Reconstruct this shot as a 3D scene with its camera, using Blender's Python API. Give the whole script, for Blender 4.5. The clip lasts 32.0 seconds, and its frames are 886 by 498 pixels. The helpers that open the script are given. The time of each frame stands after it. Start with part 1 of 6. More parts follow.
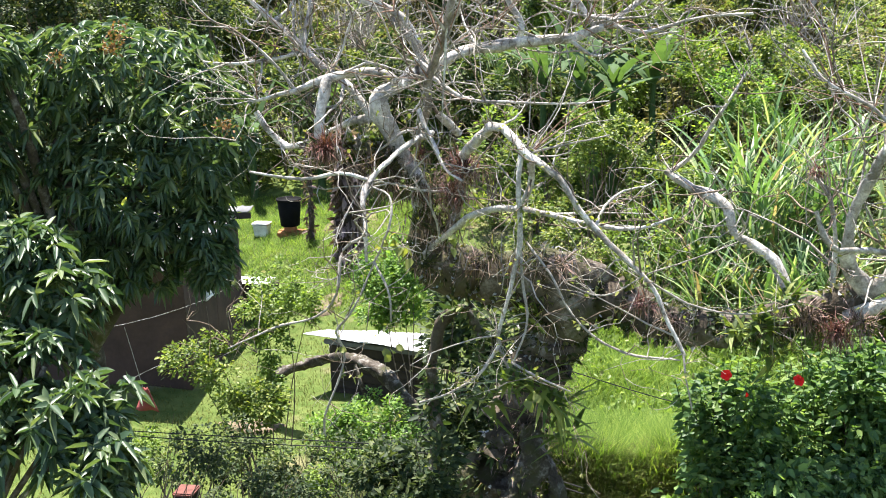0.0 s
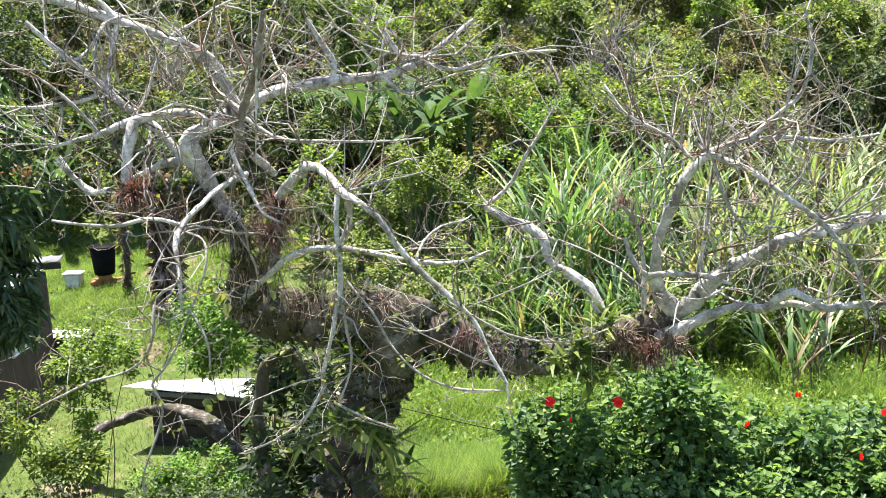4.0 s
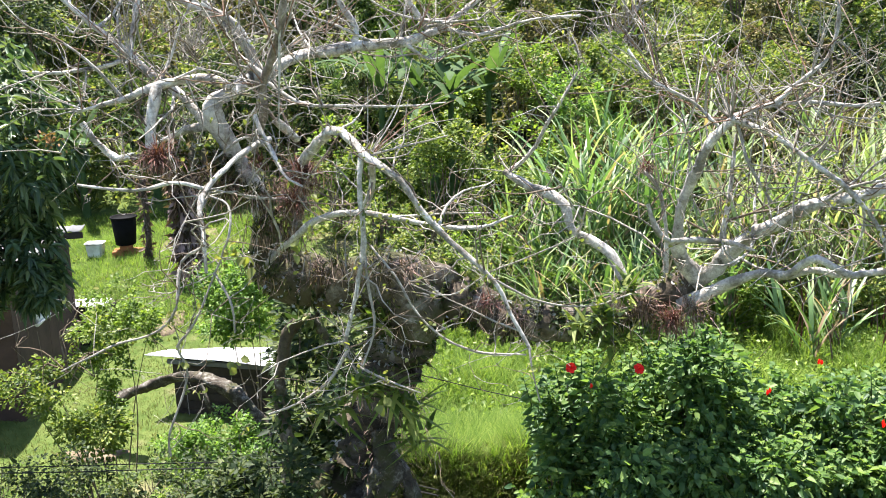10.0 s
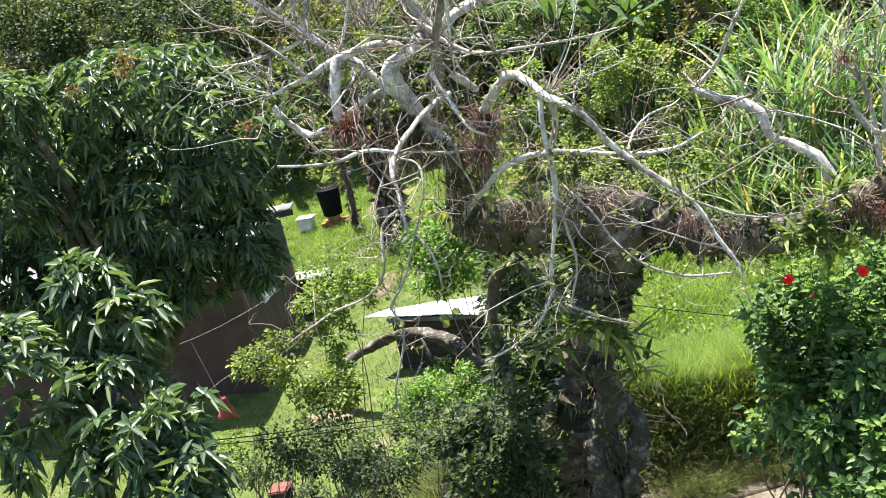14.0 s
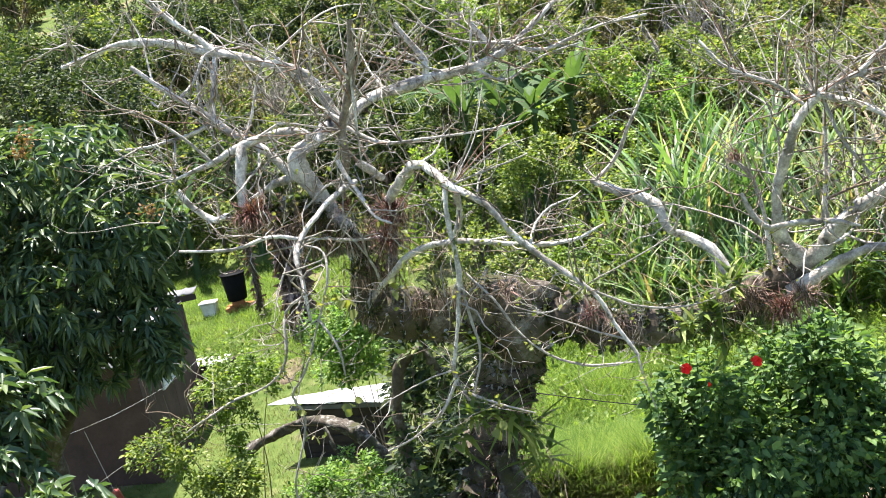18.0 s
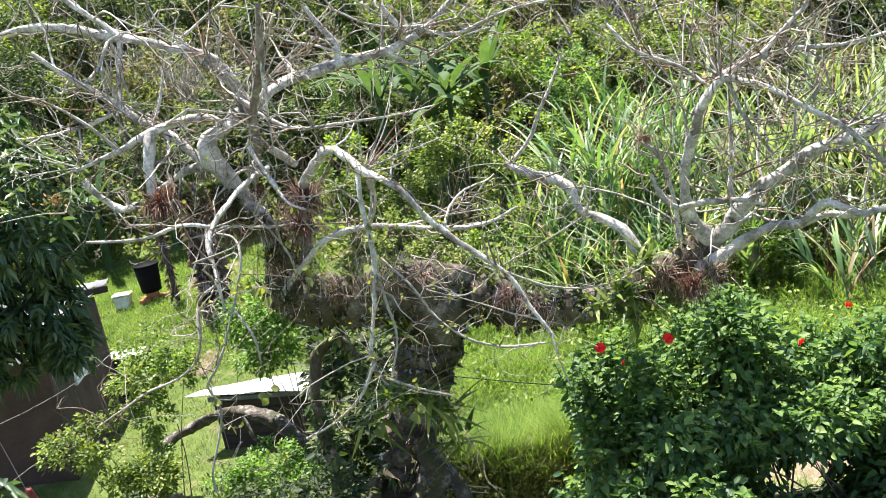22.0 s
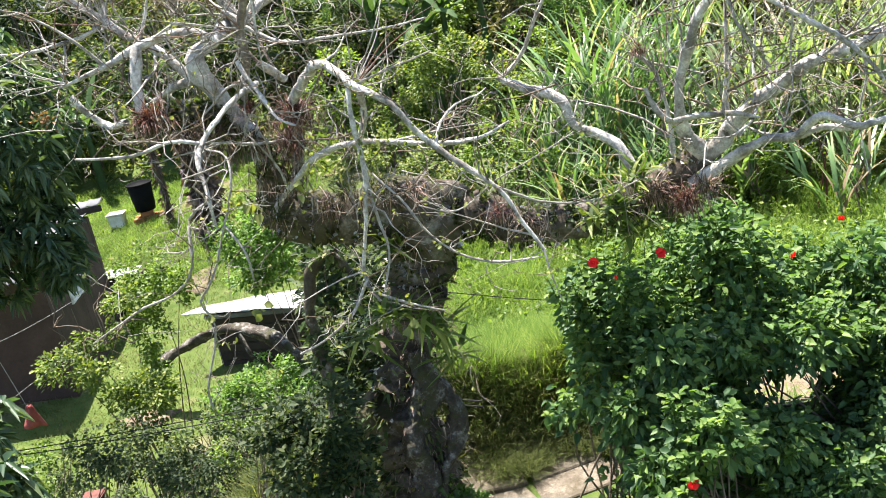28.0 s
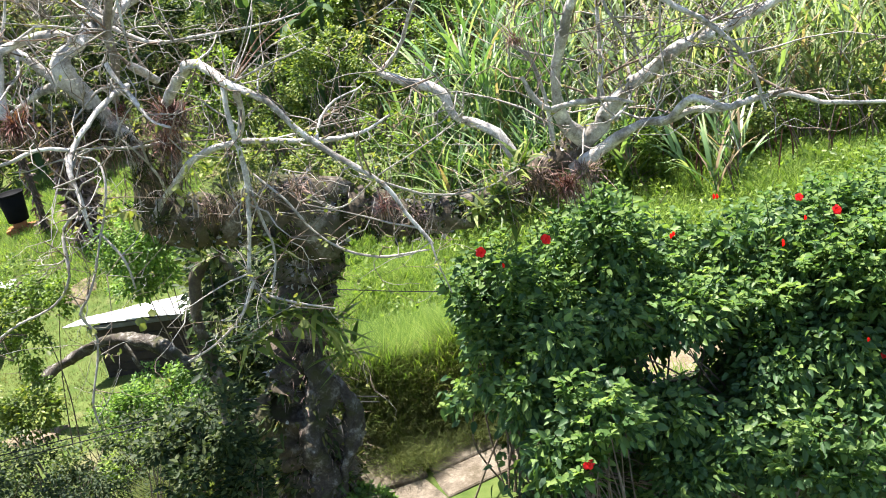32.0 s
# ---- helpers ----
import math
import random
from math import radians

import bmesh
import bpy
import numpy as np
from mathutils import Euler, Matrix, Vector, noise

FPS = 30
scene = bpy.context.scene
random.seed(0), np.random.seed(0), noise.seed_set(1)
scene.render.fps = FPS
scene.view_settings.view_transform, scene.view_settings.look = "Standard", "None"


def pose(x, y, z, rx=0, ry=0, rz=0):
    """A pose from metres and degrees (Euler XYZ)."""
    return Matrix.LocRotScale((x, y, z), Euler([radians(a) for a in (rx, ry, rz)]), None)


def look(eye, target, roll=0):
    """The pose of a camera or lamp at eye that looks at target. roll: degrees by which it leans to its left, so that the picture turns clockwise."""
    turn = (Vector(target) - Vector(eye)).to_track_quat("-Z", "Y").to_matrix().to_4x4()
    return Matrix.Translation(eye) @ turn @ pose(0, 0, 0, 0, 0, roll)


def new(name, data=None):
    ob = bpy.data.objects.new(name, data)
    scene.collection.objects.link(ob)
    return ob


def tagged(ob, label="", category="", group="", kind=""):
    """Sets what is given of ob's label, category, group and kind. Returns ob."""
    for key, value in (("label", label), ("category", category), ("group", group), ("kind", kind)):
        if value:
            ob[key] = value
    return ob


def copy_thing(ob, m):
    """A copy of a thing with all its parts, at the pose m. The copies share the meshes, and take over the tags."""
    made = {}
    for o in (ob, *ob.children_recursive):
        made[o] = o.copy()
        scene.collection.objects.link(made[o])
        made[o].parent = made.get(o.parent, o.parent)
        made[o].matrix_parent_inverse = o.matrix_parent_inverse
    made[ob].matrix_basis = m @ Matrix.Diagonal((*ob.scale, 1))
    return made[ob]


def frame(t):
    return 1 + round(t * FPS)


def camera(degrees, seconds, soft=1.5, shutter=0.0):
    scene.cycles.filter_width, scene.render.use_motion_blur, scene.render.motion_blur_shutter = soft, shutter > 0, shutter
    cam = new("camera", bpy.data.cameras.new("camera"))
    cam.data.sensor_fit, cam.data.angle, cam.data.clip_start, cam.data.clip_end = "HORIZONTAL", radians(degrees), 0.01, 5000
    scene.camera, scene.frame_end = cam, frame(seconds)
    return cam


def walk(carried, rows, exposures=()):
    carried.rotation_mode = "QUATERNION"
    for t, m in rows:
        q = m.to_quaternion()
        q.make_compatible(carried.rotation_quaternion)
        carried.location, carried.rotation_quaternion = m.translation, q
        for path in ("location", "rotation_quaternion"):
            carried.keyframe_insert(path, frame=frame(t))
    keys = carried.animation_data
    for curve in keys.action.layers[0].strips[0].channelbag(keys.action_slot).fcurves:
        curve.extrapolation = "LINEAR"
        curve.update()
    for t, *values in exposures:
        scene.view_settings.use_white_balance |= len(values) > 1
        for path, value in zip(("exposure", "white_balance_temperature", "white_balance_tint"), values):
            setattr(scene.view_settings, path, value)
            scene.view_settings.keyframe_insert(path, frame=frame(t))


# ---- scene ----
cam = camera(47.53, 32.0, soft=1.0)
PATH = [
    (0.0, 0.0019, -0.0310, 5.5488, 75.782, 1.443, 9.935),
    (0.5, 0.0033, -0.0277, 5.5479, 76.825, 2.426, 8.761),
    (1.0, 0.0056, -0.0222, 5.5464, 77.226, 2.839, 7.208),
    (1.5, 0.0097, -0.0135, 5.5446, 76.912, 2.602, 4.603),
    (2.0, 0.0159, -0.0029, 5.5436, 75.843, 1.934, 2.402),
    (2.5, 0.0233, 0.0066, 5.5444, 75.893, 1.016, 1.052),
    (3.0, 0.0302, 0.0132, 5.5465, 77.025, 1.150, 0.073),
    (3.5, 0.0352, 0.0170, 5.5487, 77.581, 1.552, -0.166),
    (5.5, 0.0410, 0.0271, 5.5475, 77.597, 2.056, -0.509),
    (6.0, 0.0391, 0.0264, 5.5466, 77.514, 2.387, -0.674),
    (6.5, 0.0351, 0.0245, 5.5447, 77.913, 2.723, -0.337),
    (7.0, 0.0286, 0.0215, 5.5405, 78.363, 2.765, -0.051),
    (7.5, 0.0205, 0.0177, 5.5329, 77.956, 1.425, -0.842),
    (8.0, 0.0126, 0.0135, 5.5227, 76.471, -0.987, -1.476),
    (8.5, 0.0066, 0.0088, 5.5127, 75.657, -1.054, -0.788),
    (9.0, 0.0035, 0.0042, 5.5053, 75.960, 0.030, 0.005),
    (9.5, 0.0037, 0.0009, 5.5011, 76.393, 1.002, 0.521),
    (10.0, 0.0074, -0.0003, 5.4993, 76.129, 1.800, 0.799),
    (10.5, 0.0150, 0.0004, 5.4995, 76.007, 2.080, 1.571),
    (11.0, 0.0254, 0.0005, 5.5017, 75.530, 3.182, 1.323),
    (11.5, 0.0357, -0.0035, 5.5056, 75.890, 6.704, 1.264),
    (12.0, 0.0425, -0.0117, 5.5098, 76.564, 9.755, 3.089),
    (12.5, 0.0448, -0.0198, 5.5121, 76.420, 10.545, 4.934),
    (13.0, 0.0448, -0.0230, 5.5119, 75.430, 10.926, 7.293),
    (13.5, 0.0458, -0.0213, 5.5102, 73.897, 11.959, 9.384),
    (14.0, 0.0494, -0.0187, 5.5094, 73.846, 12.429, 9.909),
    (14.5, 0.0547, -0.0183, 5.5106, 75.508, 11.370, 7.535),
    (15.0, 0.0598, -0.0195, 5.5130, 76.678, 11.239, 5.904),
    (15.5, 0.0636, -0.0209, 5.5153, 77.202, 11.609, 5.476),
    (17.5, 0.0695, -0.0157, 5.5201, 78.159, 10.874, 5.456),
    (18.0, 0.0712, -0.0146, 5.5184, 77.725, 10.557, 4.871),
    (18.5, 0.0739, -0.0139, 5.5162, 77.249, 10.828, 4.628),
    (19.0, 0.0777, -0.0137, 5.5136, 76.734, 11.026, 3.720),
    (19.5, 0.0821, -0.0141, 5.5109, 76.291, 11.092, 2.500),
    (20.0, 0.0860, -0.0148, 5.5081, 76.037, 11.213, 1.694),
    (20.5, 0.0887, -0.0151, 5.5056, 75.821, 11.163, 0.598),
    (21.0, 0.0907, -0.0151, 5.5039, 76.075, 10.591, 0.089),
    (21.5, 0.0929, -0.0152, 5.5033, 76.105, 10.465, 0.196),
    (22.0, 0.0955, -0.0156, 5.5036, 76.063, 10.606, 0.064),
    (22.5, 0.0975, -0.0157, 5.5035, 76.190, 10.852, -0.160),
    (23.0, 0.0981, -0.0139, 5.5021, 76.029, 10.802, -0.394),
    (23.5, 0.0976, -0.0105, 5.4992, 75.243, 10.404, -0.425),
    (24.0, 0.0968, -0.0078, 5.4958, 73.811, 10.429, -0.738),
    (24.5, 0.0962, -0.0076, 5.4930, 72.724, 11.184, -0.168),
    (25.0, 0.0959, -0.0093, 5.4913, 73.047, 12.184, 0.788),
    (25.5, 0.0960, -0.0111, 5.4903, 73.123, 11.866, 1.268),
    (27.5, 0.1119, 0.0021, 5.4817, 71.840, 10.873, -0.177),
    (28.0, 0.1135, 0.0013, 5.4825, 71.312, 10.883, -0.279),
    (28.5, 0.1145, 0.0016, 5.4832, 71.538, 10.942, -1.140),
    (29.0, 0.1145, 0.0027, 5.4835, 71.573, 10.730, -1.852),
    (29.5, 0.1135, 0.0031, 5.4837, 71.300, 10.865, -2.491),
    (30.0, 0.1126, 0.0030, 5.4840, 70.834, 10.277, -4.378),
    (30.5, 0.1137, 0.0046, 5.4840, 70.974, 10.053, -4.597),
    (31.0, 0.1180, 0.0089, 5.4834, 71.052, 11.395, -4.624),
    (31.5, 0.1241, 0.0143, 5.4822, 70.427, 11.703, -6.041),
    (32.0, 0.1296, 0.0186, 5.4809, 69.570, 11.556, -7.308),
]
walk(cam, [(t, pose(x, y, z, rx, ry, rz)) for t, x, y, z, rx, ry, rz in PATH])

# ---- light ----
SUN_EL, SUN_AZ = 71.0, -24.0
sky_world = bpy.data.worlds.new("sky")
scene.world = sky_world
sky_world.use_nodes = True
wn = sky_world.node_tree
sky = wn.nodes.new("ShaderNodeTexSky")
sky.sky_type, sky.sun_disc = "NISHITA", False
sky.sun_elevation, sky.sun_rotation = radians(SUN_EL), radians(SUN_AZ)
wn.links.new(sky.outputs[0], wn.nodes["Background"].inputs[0])
wn.nodes["Background"].inputs[1].default_value = 0.088
sun_data = bpy.data.lights.new("sun", "SUN")
sun_data.energy, sun_data.angle, sun_data.color = 5.0, radians(0.5), (1.0, 0.95, 0.875)
sun = new("sun", sun_data)
sun_from = Vector((math.sin(radians(SUN_AZ)) * math.cos(radians(SUN_EL)), math.cos(radians(SUN_AZ)) * math.cos(radians(SUN_EL)), math.sin(radians(SUN_EL))))
sun.matrix_world = look(sun_from * 60, (0, 0, 0))
scene.view_settings.exposure = 2.14

# ---- materials ----
def material(name):
    m = bpy.data.materials.new(name)
    m.use_nodes = True
    nt = m.node_tree
    return m, nt, nt.nodes["Principled BSDF"], nt.nodes["Material Output"]


def add_node(nt, kind, **values):
    n = nt.nodes.new(kind)
    for k, v in values.items():
        n.inputs[k].default_value = v
    return n


def ramp(nt, source, stops):
    r = nt.nodes.new("ShaderNodeValToRGB")
    nt.links.new(source, r.inputs[0])
    e = r.color_ramp.elements
    while len(e) < len(stops):
        e.new(0.5)
    for el, (p, c) in zip(e, stops):
        el.position, el.color = p, (*c, 1)
    return r.outputs[0]


def mix_col(nt, fac, a, b, blend="MIX"):
    n = nt.nodes.new("ShaderNodeMix")
    n.data_type, n.blend_type = "RGBA", blend
    for sock, v in ((n.inputs[0], fac), (n.inputs[6], a), (n.inputs[7], b)):
        if isinstance(v, bpy.types.NodeSocket):
            nt.links.new(v, sock)
        elif isinstance(v, (int, float)):
            sock.default_value = v
        else:
            sock.default_value = (*v, 1)
    return n.outputs[2]


def bumped(nt, bsdf, height, strength=0.4, distance=0.02):
    b = add_node(nt, "ShaderNodeBump", Strength=strength, Distance=distance)
    nt.links.new(height, b.inputs["Height"])
    nt.links.new(b.outputs[0], bsdf.inputs["Normal"])


def noise_tex(nt, scale, detail=5.0, rough=0.6, coords="Object"):
    c = nt.nodes.new("ShaderNodeTexCoord")
    n = add_node(nt, "ShaderNodeTexNoise", Scale=scale, Detail=detail, Roughness=rough)
    nt.links.new(c.outputs[coords], n.inputs["Vector"])
    return n.outputs["Fac"]


def leaf_material(name, dark, mid, light, rough=0.45, through_light=0.3, spec=0.25, patch=1.5):
    m, nt, bsdf, out = material(name)
    g = nt.nodes.new("ShaderNodeNewGeometry")
    if dark[1] >= dark[0]:
        dark, mid, light = (tuple(0.92 * v + 0.08 * (0.3 * c[0] + 0.6 * c[1] + 0.1 * c[2]) for v in c) for c in (dark, mid, light))
    dark, mid, light = (tuple(v * k for v, k in zip(c, (1.36, 1.0, 1.22))) for c in (dark, mid, light))
    tone = ramp(nt, g.outputs["Random Per Island"], [(0.0, dark), (0.55, mid), (1.0, light)])
    wide = noise_tex(nt, patch, 3)
    shade = ramp(nt, wide, [(0.3, (0.7, 0.75, 0.7)), (0.7, (1.2, 1.15, 1.0))])
    col = mix_col(nt, 1.0, tone, shade, "MULTIPLY")
    nt.links.new(col, bsdf.inputs["Base Color"])
    bsdf.inputs["Roughness"].default_value = rough
    bsdf.inputs["Specular IOR Level"].default_value = spec
    tr = nt.nodes.new("ShaderNodeBsdfTranslucent")
    warm = mix_col(nt, 1.0, col, (1.45, 1.55, 0.65), "MULTIPLY")
    nt.links.new(warm, tr.inputs[0])
    mx = nt.nodes.new("ShaderNodeMixShader")
    mx.inputs[0].default_value = through_light
    nt.links.new(bsdf.outputs[0], mx.inputs[1])
    nt.links.new(tr.outputs[0], mx.inputs[2])
    nt.links.new(mx.outputs[0], out.inputs[0])
    return m


def bark_material(name, dark, mid, pale, moss=None, scale=6.0, pale_at=0.55, dark_at=0.25):
    m, nt, bsdf, out = material(name)
    a = noise_tex(nt, scale, 8, 0.7)
    b = noise_tex(nt, scale * 7, 6, 0.7)
    base = ramp(nt, a, [(dark_at, dark), (pale_at - 0.1, mid), (pale_at + 0.15, pale)])
    col = mix_col(nt, 0.72, base, ramp(nt, b, [(0.3, (0.35, 0.33, 0.32)), (0.7, (1.15, 1.15, 1.15))]), "MULTIPLY")
    if moss:
        c = noise_tex(nt, scale * 0.45, 7, 0.75)
        f = ramp(nt, c, [(0.5, (0, 0, 0)), (0.62, (1, 1, 1))])
        col = mix_col(nt, f, col, moss)
    nt.links.new(col, bsdf.inputs["Base Color"])
    bsdf.inputs["Roughness"].default_value = 0.9
    bsdf.inputs["Specular IOR Level"].default_value = 0.2
    bumped(nt, bsdf, b, 0.6, 0.02)
    return m


def plain_material(name, color, rough=0.6, vary=0.25, scale=8.0, metal=0.0, bump=0.2, dirt=(0.3, 0.25, 0.2)):
    m, nt, bsdf, out = material(name)
    a = noise_tex(nt, scale, 6)
    b = noise_tex(nt, scale * 9, 4)
    dark = tuple(c * (1 - vary) * (0.6 + 0.4 * d) for c, d in zip(color, dirt))
    col = mix_col(nt, ramp(nt, a, [(0.35, (0, 0, 0)), (0.7, (1, 1, 1))]), dark, color)
    col = mix_col(nt, vary, col, ramp(nt, b, [(0.3, (0.5, 0.5, 0.5)), (0.7, (1.2, 1.2, 1.2))]), "MULTIPLY")
    nt.links.new(col, bsdf.inputs["Base Color"])
    bsdf.inputs["Roughness"].default_value = rough
    bsdf.inputs["Metallic"].default_value = metal
    bumped(nt, bsdf, b, bump, 0.01)
    return m


M_MANGO = leaf_material("mango_leaf", (0.02, 0.062, 0.028), (0.044, 0.11, 0.042), (0.10, 0.18, 0.07), 0.42, 0.3, 0.38, 2.5)
M_HIBISCUS = leaf_material("hibiscus_leaf", (0.021, 0.07, 0.027), (0.056, 0.155, 0.044), (0.125, 0.26, 0.058), 0.46, 0.38, 0.2)
M_HILL_A = leaf_material("hill_leaf_dark", (0.015, 0.042, 0.014), (0.045, 0.10, 0.025), (0.13, 0.2, 0.058), 0.55, 0.32, 0.2)
M_HILL_B = leaf_material("hill_leaf_bright", (0.034, 0.085, 0.018), (0.09, 0.175, 0.034), (0.22, 0.31, 0.085), 0.55, 0.38, 0.2)
M_HILL_C = leaf_material("hill_leaf_brown", (0.03, 0.045, 0.018), (0.095, 0.13, 0.045), (0.2, 0.22, 0.09), 0.6, 0.25, 0.15)
M_HIB_YOUNG = leaf_material("young_hibiscus_leaf", (0.032, 0.105, 0.024), (0.07, 0.175, 0.035), (0.125, 0.25, 0.052), 0.55, 0.42, 0.12)
M_CITRUS = leaf_material("citrus_leaf", (0.034, 0.086, 0.013), (0.08, 0.165, 0.024), (0.17, 0.265, 0.045), 0.48, 0.38)
M_BUD = leaf_material("young_leaf", (0.055, 0.105, 0.024), (0.11, 0.175, 0.038), (0.2, 0.27, 0.065), 0.5, 0.4)
M_BUSH = leaf_material("bush_leaf", (0.04, 0.10, 0.012), (0.09, 0.2, 0.025), (0.16, 0.3, 0.04), 0.42, 0.4)
M_LUSH = leaf_material("lush_leaf", (0.035, 0.11, 0.02), (0.08, 0.21, 0.03), (0.15, 0.32, 0.055), 0.45, 0.42)
# Dark tree leaf; round the old trunk it also stands in for shade.
M_DARK_TREE_AND_SHADE = leaf_material("dark_tree_and_shade_leaf", (0.01, 0.03, 0.011), (0.028, 0.062, 0.02), (0.07, 0.12, 0.036), 0.6, 0.28, 0.18)
# Duller and darker than the grass: the bank's shade is put into the colour.
M_BANK_SHADE = leaf_material("shade_toned_bank_weed", (0.045, 0.085, 0.024), (0.072, 0.125, 0.036), (0.12, 0.175, 0.052), 0.8, 0.42, 0.05)
M_REED = leaf_material("reed_leaf", (0.07, 0.155, 0.055), (0.14, 0.265, 0.095), (0.33, 0.45, 0.245), 0.5, 0.38, 0.25)
M_GRASS = leaf_material("grass_blade", (0.045, 0.125, 0.015), (0.09, 0.205, 0.025), (0.165, 0.3, 0.048), 0.75, 0.42, 0.08)
M_LAWN = leaf_material("lawn_blade", (0.038, 0.063, 0.014), (0.07, 0.106, 0.025), (0.112, 0.15, 0.045), 0.9, 0.35, 0.06)
M_DRY_GRASS = leaf_material("dry_grass_blade", (0.14, 0.14, 0.07), (0.25, 0.245, 0.14), (0.4, 0.39, 0.26), 0.8, 0.25)
M_CANE = leaf_material("cane_leaf", (0.035, 0.10, 0.03), (0.085, 0.22, 0.06), (0.3, 0.46, 0.22), 0.45, 0.3, 0.3)
M_BANANA = leaf_material("banana_leaf", (0.022, 0.068, 0.024), (0.042, 0.108, 0.034), (0.09, 0.175, 0.055), 0.65, 0.34, 0.1, 3)
M_DEAD = leaf_material("dead_leaf", (0.036, 0.033, 0.023), (0.11, 0.10, 0.075), (0.31, 0.29, 0.235), 0.8, 0.15)
M_BROM = leaf_material("bromeliad_leaf", (0.03, 0.018, 0.015), (0.08, 0.04, 0.032), (0.17, 0.10, 0.075), 0.6, 0.2)
M_FERN = leaf_material("fern_leaf", (0.014, 0.03, 0.009), (0.04, 0.072, 0.018), (0.12, 0.155, 0.045), 0.65, 0.3, 0.15)
M_BARK = bark_material("pale_bark", (0.10, 0.085, 0.072), (0.35, 0.318, 0.29), (0.79, 0.755, 0.72), (0.16, 0.14, 0.12), 8, 0.51, 0.34)
M_BARK_DARK = bark_material("mossy_bark", (0.03, 0.024, 0.018), (0.10, 0.08, 0.06), (0.42, 0.4, 0.38), (0.06, 0.06, 0.025), 5, 0.62)
M_TWIG = bark_material("twig_bark", (0.14, 0.12, 0.10), (0.3, 0.27, 0.24), (0.48, 0.45, 0.41), None, 9)
M_BROWN_TWIG = bark_material("brown_twig_bark", (0.07, 0.05, 0.04), (0.16, 0.12, 0.09), (0.26, 0.21, 0.17), None, 9)
M_BROWN_LIMB = bark_material("brown_limb_bark", (0.08, 0.062, 0.05), (0.2, 0.165, 0.14), (0.38, 0.34, 0.30), None, 9)
M_RED_TWIG = bark_material("red_brown_shoot", (0.10, 0.055, 0.04), (0.24, 0.14, 0.10), (0.34, 0.23, 0.18), None, 9)
M_LICHEN = bark_material("pale_lichen", (0.2, 0.2, 0.19), (0.42, 0.42, 0.4), (0.6, 0.6, 0.58), None, 14)
M_PETAL = leaf_material("red_petal", (0.5, 0.008, 0.01), (0.65, 0.015, 0.012), (0.8, 0.04, 0.02), 0.5, 0.3)
M_PANICLE = leaf_material("mango_flower", (0.10, 0.075, 0.03), (0.17, 0.125, 0.05), (0.25, 0.19, 0.08), 0.7, 0.2)
M_ROOT = bark_material("gnarled_root", (0.018, 0.015, 0.012), (0.08, 0.066, 0.054), (0.45, 0.43, 0.4), (0.045, 0.045, 0.02), 9, 0.61)

# ---- mesh tools ----
RNG = np.random.default_rng(7)


def part(name, bm, mat, parent=None, label="", smooth=False, kind=""):
    """Links a bmesh or a mesh as one object, under a thing or a part."""
    if isinstance(bm, bmesh.types.BMesh):
        me = bpy.data.meshes.new(name)
        bm.to_mesh(me)
        bm.free()
    else:
        me = bm
    if not me.materials:
        me.materials.append(mat)
    if smooth:
        me.polygons.foreach_set("use_smooth", [True] * len(me.polygons))
    ob = new(name, me)
    if parent is not None:
        ob.parent = parent
    return tagged(ob, label, kind=kind)


def thing(name, label, category, at=(0, 0, 0), group="", kind=""):
    ob = new(name)
    ob.location = at
    ob.empty_display_size = 0.1
    bpy.context.view_layer.update()
    return tagged(ob, label, category, group, kind)


def quick_mesh(name, verts, faces):
    """A mesh from arrays; faces: rows of 3 or 4 indices."""
    verts, faces = np.asarray(verts, np.float32), np.asarray(faces, np.int32)
    me = bpy.data.meshes.new(name)
    k = faces.shape[1]
    me.vertices.add(len(verts))
    me.vertices.foreach_set("co", verts.ravel())
    me.loops.add(faces.size)
    me.loops.foreach_set("vertex_index", faces.ravel())
    me.polygons.add(len(faces))
    me.polygons.foreach_set("loop_start", np.arange(0, faces.size, k, dtype=np.int32))
    me.update(calc_edges=True)
    return me


def unit(v):
    return v / np.maximum(np.linalg.norm(v, axis=-1, keepdims=True), 1e-9)


